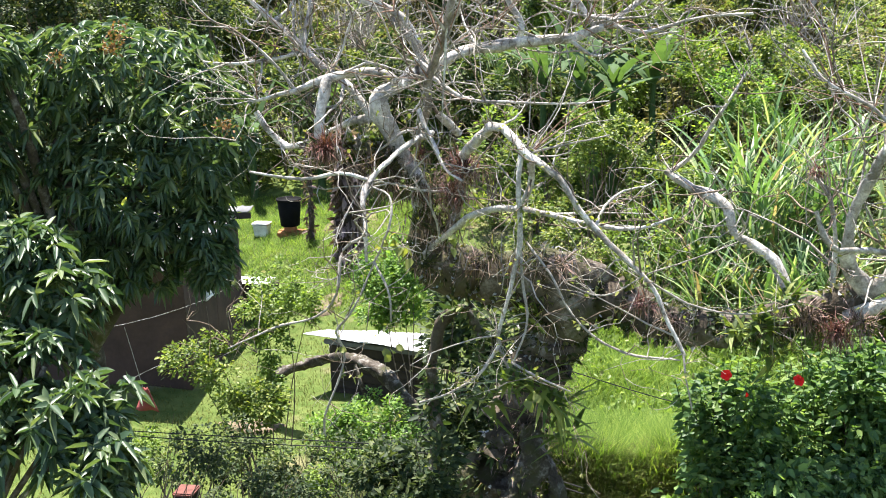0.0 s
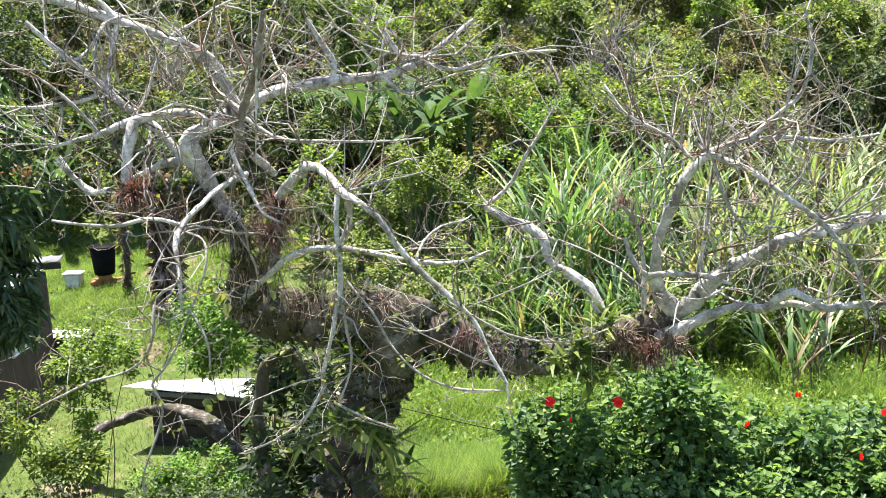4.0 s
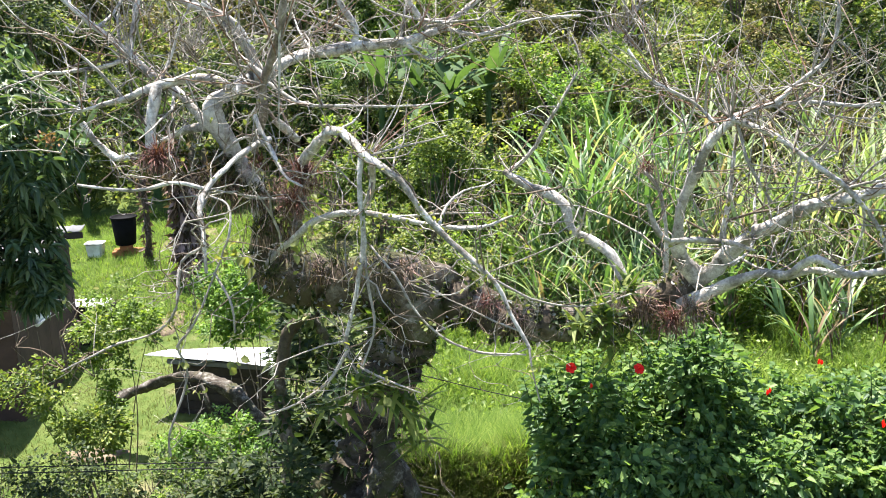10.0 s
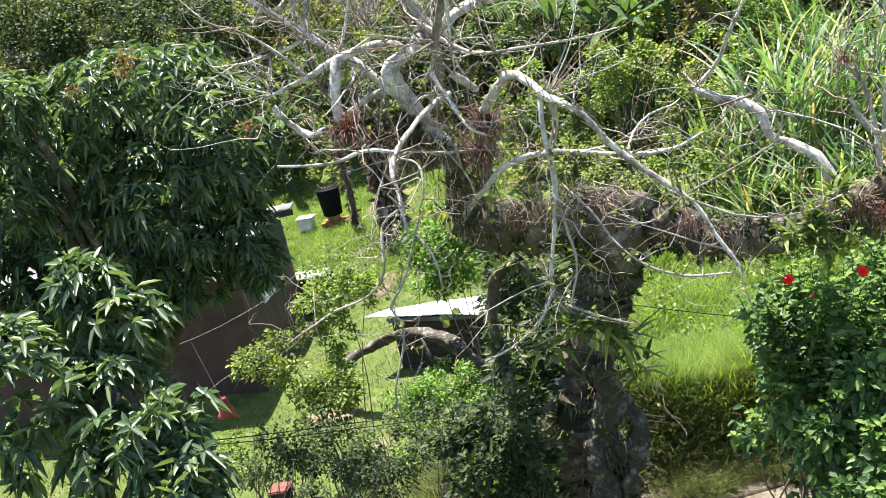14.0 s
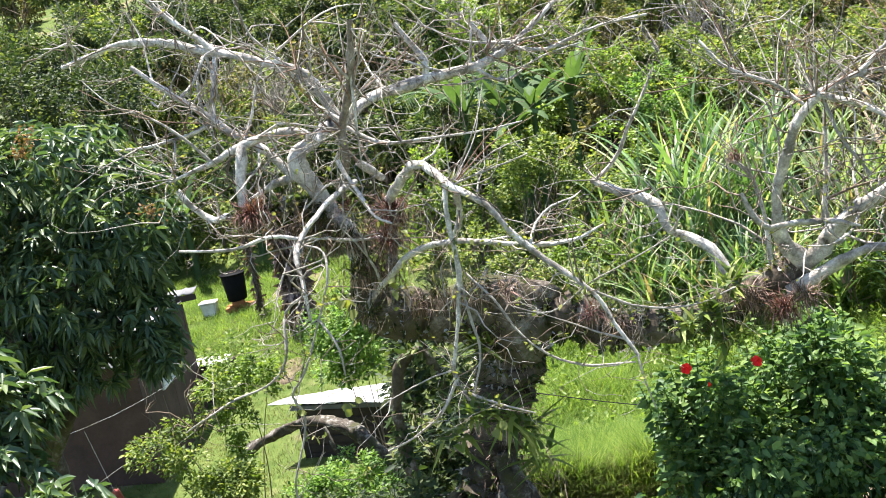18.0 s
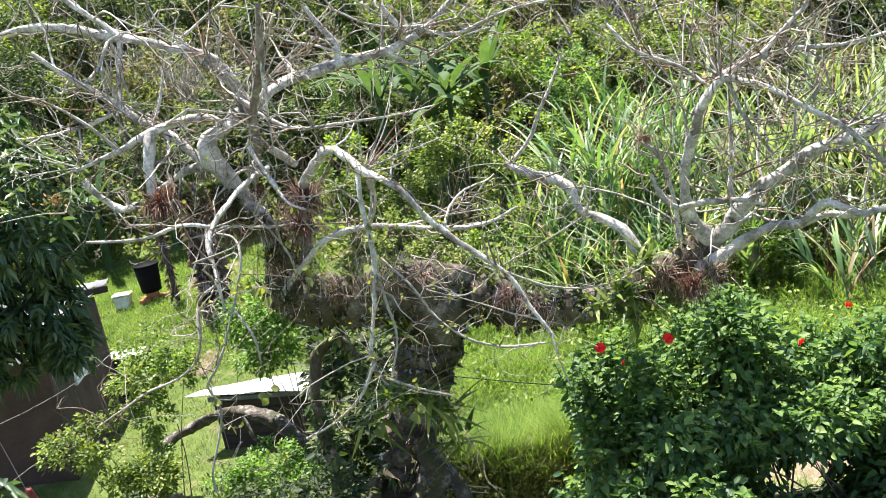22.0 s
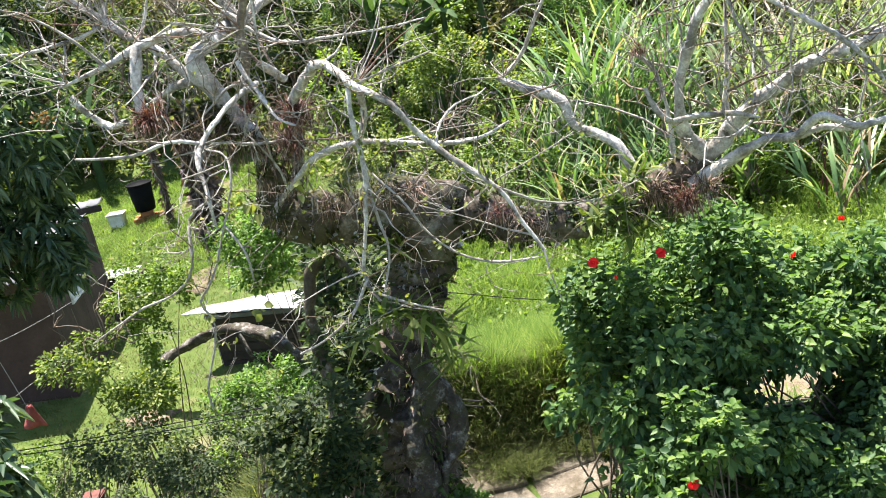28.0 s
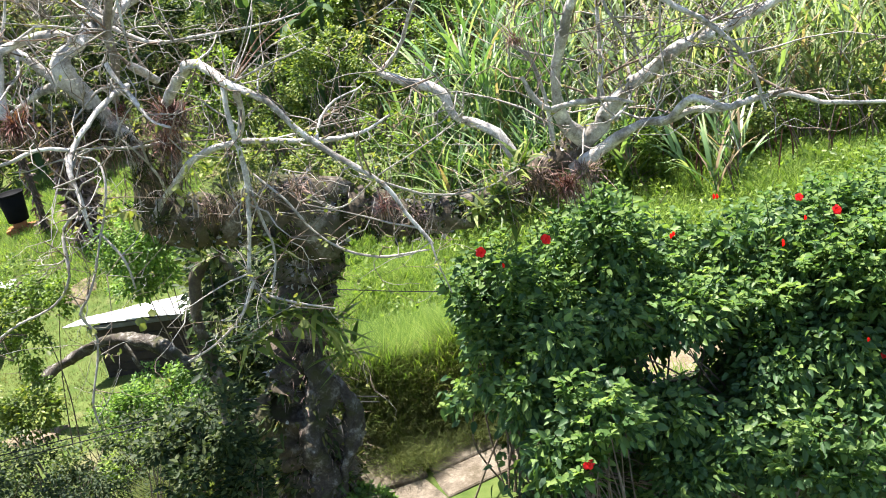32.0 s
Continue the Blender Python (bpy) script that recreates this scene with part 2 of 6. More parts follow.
def leaf_mesh(name, base, way, up, length, width, fold=0.15, droop=0.1, slender=False):
    """Folded, pointed leaves, four triangles each; slender ones bend at the middle, the others are oval."""
    n = len(base)
    way = unit(way)
    side = unit(np.cross(way, up))
    nrm = np.cross(side, way)
    length, width = np.broadcast_to(length, n)[:, None], np.broadcast_to(width, n)[:, None]
    dz = np.array([0, 0, -1.0]) * length * droop
    if not slender:
        tip = base + way * length + dz
        rows = [base]
        for u, w, sg in ((0.28, 0.5, -1), (0.66, 0.4, -1)):
            rows.append(base + way * length * u + side * width * w * sg + nrm * width * fold * w * 2 + dz * u * u)
        rows.append(tip)
        for u, w, sg in ((0.66, 0.4, 1), (0.28, 0.5, 1)):
            rows.append(base + way * length * u + side * width * w * sg + nrm * width * fold * w * 2 + dz * u * u)
        i = np.arange(n)[:, None] * 6
        return quick_mesh(name, np.stack(rows, 1).reshape(-1, 3), np.concatenate([i + [0, 1, 2, 3], i + [0, 3, 4, 5]], 0))
    mid = base + way * length * 0.5 + dz * 0.3
    lift = nrm * width * fold
    le = base + way * length * 0.42 + side * width * 0.5 + lift + dz * 0.25
    ri = base + way * length * 0.42 - side * width * 0.5 + lift + dz * 0.25
    tip = base + way * length + dz
    verts = np.stack([base, le, ri, mid, tip], 1).reshape(-1, 3)
    i = np.arange(n)[:, None] * 5
    faces = np.concatenate([i + [0, 2, 4, 3], i + [0, 3, 4, 1]], 0)
    return quick_mesh(name, verts, faces)


def blade_mesh(name, base, way, length, width, bend=0.6, segs=3):
    """Long blades that rise along way and bend over."""
    n = len(base)
    way = unit(way)
    flat = way * [1, 1, 0] + RNG.normal(0, 0.05, (n, 3)) * [1, 1, 0]
    out = unit(flat)
    side = unit(np.cross(out, [0, 0, 1.0]))
    length, width = np.broadcast_to(length, n)[:, None], np.broadcast_to(width, n)[:, None]
    bend = np.broadcast_to(bend, n)[:, None]
    rows = []
    p, d = base.copy(), way.copy()
    for s in range(segs + 1):
        w = width * (1 - (s / segs) ** 1.6) + 0.0006
        rows += [p + side * w / 2, p - side * w / 2]
        d = unit(d + (out * 0.5 - np.array([0, 0, 1.0]) * 0.55 * (s + 1) / segs) * bend * 1.6 / segs)
        p = p + d * length / segs
    verts = np.stack(rows, 1).reshape(-1, 3)
    k = 2 * (segs + 1)
    i = np.arange(n)[:, None] * k
    faces = np.concatenate([i + [2 * s, 2 * s + 1, 2 * s + 3, 2 * s + 2] for s in range(segs)], 0)
    return quick_mesh(name, verts, faces)


def smooth_line(points, step):
    """Catmull-Rom through rows of numbers."""
    p = np.asarray(points, float)
    if len(p) < 3:
        k = max(2, int(np.linalg.norm(p[-1, :3] - p[0, :3]) / step) + 1)
        return p[0] + (p[-1] - p[0]) * np.linspace(0, 1, k)[:, None]
    q = np.vstack([2 * p[0] - p[1], p, 2 * p[-1] - p[-2]])
    out = []
    for a, b, c, d in zip(q, q[1:], q[2:], q[3:]):
        k = max(1, int(np.linalg.norm((c - b)[:3]) / step))
        t = (np.arange(k) / k)[:, None]
        out.append(0.5 * (2 * b + (c - a) * t + (2 * a - 5 * b + 4 * c - d) * t ** 2 + (3 * b - a - 3 * c + d) * t ** 3))
    out.append(p[-1:])
    return np.vstack(out)


def tube_arrays(line, sides, rough=0.0, rng=RNG):
    """Rings along rows of (x, y, z, radius)."""
    c, r = line[:, :3], np.maximum(line[:, 3], 0.001)
    d = unit(np.gradient(c, axis=0))
    ref = np.array([0.31, 0.2, 0.93]) if abs(d[:, 2].mean()) < 0.8 else np.array([0.9, 0.3, 0.1])
    a = unit(np.cross(d, ref))
    b = np.cross(d, a)
    ang = np.arange(sides) / sides * 2 * np.pi
    s = np.arange(len(c))[:, None] * 0.22
    ph = rng.uniform(0, 6.28, 6)
    lump = np.sin(2 * ang + ph[0] + 0.9 * np.sin(s + ph[1])) * np.sin(0.8 * s + ph[2]) + 0.7 * np.sin(3 * ang + ph[3] - 0.6 * s) * np.sin(1.7 * s + ph[4])
    rad = r[:, None] * (1 + 2.2 * rough * lump + 0.6 * rough * rng.normal(0, 1, (len(c), sides)))
    v = c[:, None] + (a[:, None] * np.cos(ang)[None, :, None] + b[:, None] * np.sin(ang)[None, :, None]) * rad[..., None]
    n = len(c)
    i = (np.arange(n - 1)[:, None] * sides + np.arange(sides)).ravel()
    j = (np.arange(n - 1)[:, None] * sides + (np.arange(sides) + 1) % sides).ravel()
    f = np.stack([i, j, j + sides, i + sides], 1)
    return v.reshape(-1, 3), f


def tubes_mesh(name, lines, sides=6, rough=0.0):
    vs, fs, k = [], [], 0
    for line in lines:
        v, f = tube_arrays(line, sides, rough)
        vs.append(v), fs.append(f + k)
        k += len(v)
    return quick_mesh(name, np.vstack(vs), np.vstack(fs))


def tube(name, points, mat, parent=None, sides=8, step=0.06, rough=0.0, label=""):
    line = smooth_line(points, step)
    return part(name, tubes_mesh(name, [line], sides, rough), mat, parent, label, True)


def box_bm(sx, sy, sz, bevel=0.01, at=(0, 0, 0)):
    bm = bmesh.new()
    bmesh.ops.create_cube(bm, size=1.0, matrix=Matrix.Translation(at) @ Matrix.Diagonal((sx, sy, sz, 1)))
    if bevel:
        bmesh.ops.bevel(bm, geom=bm.edges[:], offset=bevel, segments=2, affect="EDGES")
    return bm


def lathe_bm(profile, sides=24):
    """A turned shape from rows of (radius, height)."""
    bm = bmesh.new()
    rings = [[bm.verts.new((r * math.cos(a), r * math.sin(a), z)) for a in (2 * math.pi * k / sides for k in range(sides))] for r, z in profile]
    for lo, hi in zip(rings, rings[1:]):
        for k in range(sides):
            bm.faces.new((lo[k], lo[(k + 1) % sides], hi[(k + 1) % sides], hi[k]))
    bm.faces.new(rings[0][::-1])
    bm.faces.new(rings[-1])
    return bm


def ease(a, b, v):
    t = np.clip((np.asarray(v, float) - a) / (b - a), 0, 1)
    return t * t * (3 - 2 * t)


def ground_z(x, y):
    x, y = np.asarray(x, float), np.asarray(y, float)
    bank = 1.3 * (1 - ease(7.4, 9.4, y)) * (0.25 + 0.75 * ease(-4.2, -1.8, x)) - 0.35 * (1 - ease(4.0, 6.5, y))
    bank = bank - 1.3 * (1 - ease(6.0, 7.1, y)) * ease(0.8, 1.7, x)
    hill = 0.32 * np.maximum(y - 22.5, 0) * ease(21, 30, y)
    rise = 0.75 * ease(15.0, 21.0, y)
    lumps = 0.05 * np.sin(1.7 * x + 0.6 * y) + 0.04 * np.sin(2.3 * y - 1.1 * x) + 0.3 * ease(24, 30, y) * np.sin(0.5 * x + 0.3 * y)
    z = -0.25 + bank + rise + np.minimum(hill, 30) + lumps
    face = 0.72 + 0.68 * ease(7.86 + 0.25 * x, 8.5 + 0.25 * x, y) - 1.65 * np.clip((y - 8.5) / 4.0, 0, 1)
    w = ease(-0.95, -0.55, x) * (1 - ease(1.3, 1.9, x)) * ease(6.4, 7.0, y) * (1 - ease(11.5, 12.5, y))
    return z * (1 - w) + (face + 0.3 * lumps) * w


def clumped(n, clumps, center, radii, size, shell=0.55, rng=RNG):
    """Points and outward ways for leaves, gathered in clumps near the skin of an ellipsoid."""
    c = unit(rng.normal(0, 1, (clumps, 3))) * (shell + (1 - shell) * rng.random((clumps, 1)) ** 0.5)
    k = rng.integers(0, clumps, n)
    off = unit(rng.normal(0, 1, (n, 3))) * rng.random((n, 1)) ** 0.5
    p = np.asarray(center) + c[k] * np.asarray(radii) + off * size
    way = unit(off + 0.5 * c[k] + rng.normal(0, 0.35, (n, 3)))
    return p, way

# ---- ground ----
def build_ground():
    xs = np.concatenate([np.linspace(-400, -24, 12), np.linspace(-22, 22, 150), np.linspace(24, 400, 12)])
    ys = np.concatenate([np.linspace(-60, 2, 10), np.linspace(3, 34, 130), np.linspace(36, 120, 40), np.linspace(140, 600, 8)])
    gx, gy = np.meshgrid(xs, ys)
    v = np.stack([gx, gy, ground_z(gx, gy)], -1).reshape(-1, 3)
    w = len(xs)
    i = (np.arange(len(ys) - 1)[:, None] * w + np.arange(w - 1)).ravel()
    me = quick_mesh("ground", v, np.stack([i, i + 1, i + w + 1, i + w], 1))
    m, nt, bsdf, out = material("turf_and_soil")
    a, b, c = noise_tex(nt, 0.6, 6), noise_tex(nt, 5, 7), noise_tex(nt, 60, 5)
    soil = ramp(nt, c, [(0.3, (0.12, 0.095, 0.06)), (0.7, (0.26, 0.21, 0.14))])
    turf = ramp(nt, b, [(0.3, (0.045, 0.075, 0.016)), (0.7, (0.10, 0.125, 0.036))])
    nt.links.new(mix_col(nt, ramp(nt, a, [(0.55, (0, 0, 0)), (0.7, (1, 1, 1))]), turf, soil), bsdf.inputs["Base Color"])
    bsdf.inputs["Roughness"].default_value = 0.95
    bsdf.inputs["Specular IOR Level"].default_value = 0.08
    bumped(nt, bsdf, c, 0.6, 0.03)
    ob = part("ground", me, m, None, "", True)
    tagged(ob, "uneven grassy yard rising to an overgrown slope", "ground", "", "structure")


build_ground()


def grass(name, label, n, x0, x1, y0, y1, height, mat, keep=None, bend=0.7, width=0.008):
    x, y = RNG.uniform(x0, x1, n), RNG.uniform(y0, y1, n)
    if keep is not None:
        s = keep(x, y)
        x, y = x[s], y[s]
    n = len(x)
    p = np.stack([x, y, ground_z(x, y) - 0.01], 1)
    tuft = 0.6 + 0.4 * np.sin(3.1 * x + 1.3) * np.sin(2.7 * y) + 0.3 * np.sin(7.3 * x + 4.1 * y) * np.sin(6.1 * y - 3.0 * x)
    way = np.stack([RNG.normal(0, 0.35, n), RNG.normal(0, 0.35, n), np.ones(n)], 1)
    me = blade_mesh(name, p, way, height * (0.5 + 0.8 * RNG.random(n)) * (0.6 + 0.5 * tuft), width * (0.7 + 0.6 * RNG.random(n)), bend, 3)
    tagged(part(name, me, mat), label, "grass", "", "stuff")

# ---- the old tree ----
OLD_TREE = thing("old_tree", "half-bare old tree with pale crooked limbs and mossy trunk", "tree", (0, 0, 0))
BOUGHS = []


def bough_of(tree, name, points):
    line = smooth_line(points, 0.05)
    r = line[:, 3]
    k = np.arange(len(r))
    line = line.copy()
    line[:, 3] = r * (1 + 0.13 * np.sin(k * 0.9 + 13 * points[0][0]) * np.sin(k * 0.37 + 5 * points[0][2]))
    wob = np.stack([np.convolve(np.pad(RNG.normal(0, 1, len(r)), 3, "edge"), np.ones(7) / 7, "valid") for _ in range(3)], 1)
    if name not in ("trunk", "bough"):
        line[:, 3] *= 0.7 if name == "limb" else 0.8
    line[:, :3] += wob * (0.55 * line[:, 3:4] + 0.006) * np.minimum(1, k / 3.0)[:, None]
    dark = name in ("trunk", "bough", "stem")
    big = r.max() > 0.05
    mat = M_BARK_DARK if dark else M_BROWN_LIMB if name == "brown_limb" else (M_BARK if r.max() > 0.016 else M_TWIG)
    part(name, tubes_mesh(name, [line], (20 if dark else 12) if big else 7, 0.05 if dark else 0.06), mat, tree, "", True)
    BOUGHS.append((name, line))


bough_of(OLD_TREE, "trunk", [(-0.94, 7.25, 0.76, 0.416), (-0.87, 7.25, 1.17, 0.315), (-0.82, 7.25, 1.71, 0.259), (-0.76, 7.25, 2.06, 0.226), (-0.63, 7.25, 2.53, 0.221), (-0.49, 7.20, 2.96, 0.236), (-0.43, 7.15, 3.27, 0.261), (-0.61, 7.05, 3.47, 0.240), (-0.91, 7.00, 3.57, 0.197), (-1.19, 6.95, 3.64, 0.164), (-1.33, 6.90, 3.72, 0.134), (-1.39, 6.87, 3.87, 0.109), (-1.39, 6.84, 4.04, 0.088)])
bough_of(OLD_TREE, "bough", [(-0.47, 7.10, 3.48, 0.191), (-0.18, 7.10, 3.41, 0.183), (0.19, 7.10, 3.28, 0.150), (0.61, 7.10, 3.21, 0.126), (1.02, 7.05, 3.25, 0.113), (1.38, 7.00, 3.34, 0.109), (1.68, 6.90, 3.47, 0.100)])
bough_of(OLD_TREE, "leader", [(-1.38, 6.90, 3.70, 0.110), (-1.38, 6.85, 3.96, 0.088), (-1.40, 6.80, 4.21, 0.083), (-1.45, 6.75, 4.40, 0.079), (-1.54, 6.70, 4.59, 0.074), (-1.62, 6.65, 4.79, 0.070), (-1.60, 6.65, 4.90, 0.066), (-1.49, 6.75, 4.96, 0.062), (-1.41, 6.90, 5.05, 0.059)])
bough_of(OLD_TREE, "limb", [(-1.41, 6.90, 5.04, 0.059), (-1.29, 7.00, 5.06, 0.060), (-1.11, 7.10, 5.14, 0.057), (-0.92, 7.20, 5.19, 0.057), (-0.74, 7.30, 5.21, 0.054), (-0.42, 7.40, 5.21, 0.046), (-0.16, 7.50, 5.29, 0.038), (0.07, 7.60, 5.44, 0.030), (0.28, 7.70, 5.61, 0.022)])
bough_of(OLD_TREE, "limb", [(-1.32, 6.90, 5.03, 0.051), (-1.38, 6.95, 5.15, 0.048), (-1.52, 7.00, 5.33, 0.048), (-1.77, 7.05, 5.51, 0.045), (-2.13, 7.10, 5.64, 0.046), (-2.58, 7.20, 5.82, 0.043), (-2.99, 7.30, 5.83, 0.035), (-3.38, 7.30, 5.77, 0.027)])
bough_of(OLD_TREE, "limb", [(-2.13, 7.10, 5.63, 0.033), (-2.30, 7.10, 5.81, 0.029), (-2.49, 7.10, 6.00, 0.025), (-2.65, 7.10, 6.26, 0.017)])
bough_of(OLD_TREE, "limb", [(-2.17, 7.10, 5.63, 0.029), (-2.20, 7.00, 5.44, 0.025), (-2.21, 6.90, 5.26, 0.020), (-2.23, 6.80, 5.16, 0.016)])
bough_of(OLD_TREE, "limb", [(-1.48, 6.70, 4.95, 0.050), (-1.56, 6.65, 5.04, 0.046), (-1.69, 6.60, 5.07, 0.042), (-1.88, 6.55, 5.05, 0.042), (-2.05, 6.50, 5.00, 0.035), (-2.27, 6.45, 4.93, 0.023), (-2.44, 6.40, 4.88, 0.015)])
bough_of(OLD_TREE, "limb", [(-1.94, 6.50, 5.02, 0.050), (-1.96, 6.45, 4.93, 0.053), (-1.99, 6.40, 4.78, 0.053), (-2.01, 6.40, 4.62, 0.049)])
bough_of(OLD_TREE, "bough", [(-2.03, 6.40, 4.57, 0.053), (-1.88, 6.50, 4.54, 0.058), (-1.69, 6.60, 4.52, 0.062), (-1.50, 6.75, 4.41, 0.071)])
bough_of(OLD_TREE, "limb", [(-1.64, 6.70, 4.76, 0.047), (-1.80, 6.80, 4.71, 0.044), (-1.97, 6.90, 4.65, 0.032), (-2.16, 7.00, 4.59, 0.025)])
bough_of(OLD_TREE, "limb", [(-1.68, 6.70, 4.74, 0.047), (-1.85, 6.75, 4.94, 0.039), (-2.07, 6.80, 5.10, 0.040), (-2.26, 6.85, 5.26, 0.036), (-2.50, 6.90, 5.46, 0.029), (-2.70, 6.90, 5.67, 0.021)])
bough_of(OLD_TREE, "limb", [(-2.24, 6.85, 5.18, 0.024), (-2.45, 6.80, 5.12, 0.020), (-2.72, 6.80, 5.10, 0.016), (-2.94, 6.80, 5.13, 0.012)])
bough_of(OLD_TREE, "limb", [(-2.64, 7.00, 4.75, 0.034), (-2.55, 7.00, 4.61, 0.034), (-2.44, 7.00, 4.50, 0.038), (-2.24, 6.80, 4.52, 0.037)])
bough_of(OLD_TREE, "brown_limb", [(-1.36, 6.60, 4.57, 0.038), (-1.26, 6.40, 4.81, 0.037), (-1.22, 6.30, 5.03, 0.036), (-1.11, 6.20, 5.23, 0.032), (-1.04, 6.10, 5.43, 0.028), (-0.99, 6.00, 5.68, 0.021)])
bough_of(OLD_TREE, "limb", [(-1.04, 6.50, 4.45, 0.049), (-0.96, 6.30, 4.59, 0.051), (-0.82, 6.10, 4.72, 0.045), (-0.69, 5.90, 4.76, 0.040), (-0.58, 5.70, 4.71, 0.036), (-0.52, 5.60, 4.65, 0.032), (-0.35, 5.50, 4.55, 0.028), (-0.20, 5.45, 4.35, 0.025), (-0.01, 5.40, 4.16, 0.022), (0.15, 5.35, 4.01, 0.019), (0.25, 5.30, 3.82, 0.016), (0.35, 5.25, 3.63, 0.013)])
bough_of(OLD_TREE, "limb", [(-1.25, 6.90, 3.79, 0.073), (-1.14, 6.80, 4.05, 0.063), (-1.04, 6.50, 4.42, 0.049)])
bough_of(OLD_TREE, "limb", [(-0.56, 5.65, 4.68, 0.026), (-0.57, 5.60, 4.47, 0.026), (-0.56, 5.60, 4.18, 0.023), (-0.60, 5.60, 3.98, 0.020), (-0.66, 5.55, 3.72, 0.016), (-0.69, 5.55, 3.55, 0.013), (-0.63, 5.50, 3.41, 0.010)])
bough_of(OLD_TREE, "limb", [(-0.51, 5.70, 4.60, 0.036), (-0.53, 5.80, 4.43, 0.030), (-0.60, 5.90, 4.28, 0.024)])
bough_of(OLD_TREE, "limb", [(-0.57, 5.60, 4.16, 0.013), (-0.55, 5.60, 3.91, 0.013), (-0.52, 5.55, 3.68, 0.010), (-0.60, 5.50, 3.46, 0.007)])
bough_of(OLD_TREE, "limb", [(-1.37, 6.70, 3.75, 0.036), (-1.17, 6.50, 3.97, 0.034), (-0.99, 6.30, 4.14, 0.033), (-0.79, 6.15, 4.23, 0.032), (-0.53, 6.00, 4.25, 0.028), (-0.32, 5.90, 4.22, 0.024), (-0.08, 5.90, 4.17, 0.020), (0.11, 5.90, 4.17, 0.014), (0.29, 5.90, 4.24, 0.010)])
bough_of(OLD_TREE, "limb", [(0.33, 7.60, 4.22, 0.039), (0.48, 7.50, 4.11, 0.047), (0.66, 7.40, 4.05, 0.051), (0.76, 7.30, 3.99, 0.051), (0.79, 7.25, 3.83, 0.046), (0.92, 7.20, 3.75, 0.050), (1.07, 7.15, 3.66, 0.054), (1.15, 7.10, 3.49, 0.059)])
bough_of(OLD_TREE, "limb", [(0.35, 7.60, 4.21, 0.026), (0.54, 7.50, 4.38, 0.021), (0.69, 7.40, 4.68, 0.017), (0.85, 7.40, 4.97, 0.013)])
bough_of(OLD_TREE, "limb", [(1.67, 6.90, 3.50, 0.099), (1.53, 6.80, 3.72, 0.073), (1.47, 6.75, 3.90, 0.060), (1.48, 6.70, 4.13, 0.055), (1.56, 6.60, 4.36, 0.050), (1.63, 6.50, 4.58, 0.046), (1.73, 6.40, 4.72, 0.037)])
bough_of(OLD_TREE, "limb", [(1.64, 6.90, 3.50, 0.091), (1.81, 6.75, 3.73, 0.073), (1.95, 6.65, 3.88, 0.068), (2.08, 6.60, 3.97, 0.068), (2.30, 6.50, 4.12, 0.059), (2.52, 6.40, 4.19, 0.055), (2.82, 6.30, 4.30, 0.043), (3.09, 6.20, 4.43, 0.031)])
bough_of(OLD_TREE, "limb", [(1.53, 6.90, 3.35, 0.075), (1.76, 6.75, 3.48, 0.061), (1.99, 6.60, 3.63, 0.048), (2.15, 6.50, 3.65, 0.044), (2.29, 6.40, 3.78, 0.039), (2.47, 6.35, 3.69, 0.036), (2.58, 6.30, 3.71, 0.031), (2.82, 6.22, 3.74, 0.027), (3.12, 6.2, 3.6, 0.022), (3.4, 6.2, 3.54, 0.017), (3.75, 6.15, 3.5, 0.011), (4.1, 6.1, 3.55, 0.006)])
bough_of(OLD_TREE, "limb", [(2.09, 6.55, 3.63, 0.040), (2.34, 6.50, 3.68, 0.036), (2.55, 6.50, 3.63, 0.032), (2.68, 6.50, 3.66, 0.024)])
bough_of(OLD_TREE, "limb", [(1.22, 6.50, 4.16, 0.016), (1.27, 6.50, 4.03, 0.027), (1.38, 6.50, 3.92, 0.027), (1.56, 6.50, 3.93, 0.027), (1.74, 6.45, 3.90, 0.028), (1.90, 6.40, 3.85, 0.012)])
bough_of(OLD_TREE, "limb", [(1.88, 6.75, 3.67, 0.041), (1.81, 6.80, 3.81, 0.037), (1.82, 6.80, 4.01, 0.032), (1.84, 6.80, 4.19, 0.024), (1.86, 6.80, 4.56, 0.016)])
bough_of(OLD_TREE, "limb", [(1.41, 6.80, 3.61, 0.028), (1.41, 6.80, 3.89, 0.024), (1.34, 6.80, 4.21, 0.020), (1.18, 6.80, 4.37, 0.016)])
bough_of(OLD_TREE, "limb", [(1.72, 6.40, 4.72, 0.026), (1.95, 6.20, 4.61, 0.026), (2.13, 6.10, 4.48, 0.026), (2.32, 6.00, 4.33, 0.022), (2.51, 5.90, 4.07, 0.018), (2.58, 5.90, 3.75, 0.011)])
bough_of(OLD_TREE, "limb", [(1.72, 6.40, 4.72, 0.026), (1.92, 6.40, 4.79, 0.023), (2.21, 6.40, 4.81, 0.019), (2.50, 6.40, 4.78, 0.019), (2.81, 6.40, 4.81, 0.016)])
bough_of(OLD_TREE, "limb", [(1.64, 6.40, 4.67, 0.019), (1.48, 6.50, 4.82, 0.019), (1.22, 6.50, 4.96, 0.015), (1.08, 6.60, 5.17, 0.011)])
bough_of(OLD_TREE, "limb", [(1.96, 6.40, 4.79, 0.023), (2.19, 6.40, 4.97, 0.023), (2.32, 6.40, 5.11, 0.019), (2.35, 6.40, 5.39, 0.019), (2.28, 6.40, 5.62, 0.015)])
bough_of(OLD_TREE, "limb", [(1.75, 6.40, 4.71, 0.015), (1.81, 6.30, 4.45, 0.015), (1.97, 6.30, 4.19, 0.011)])
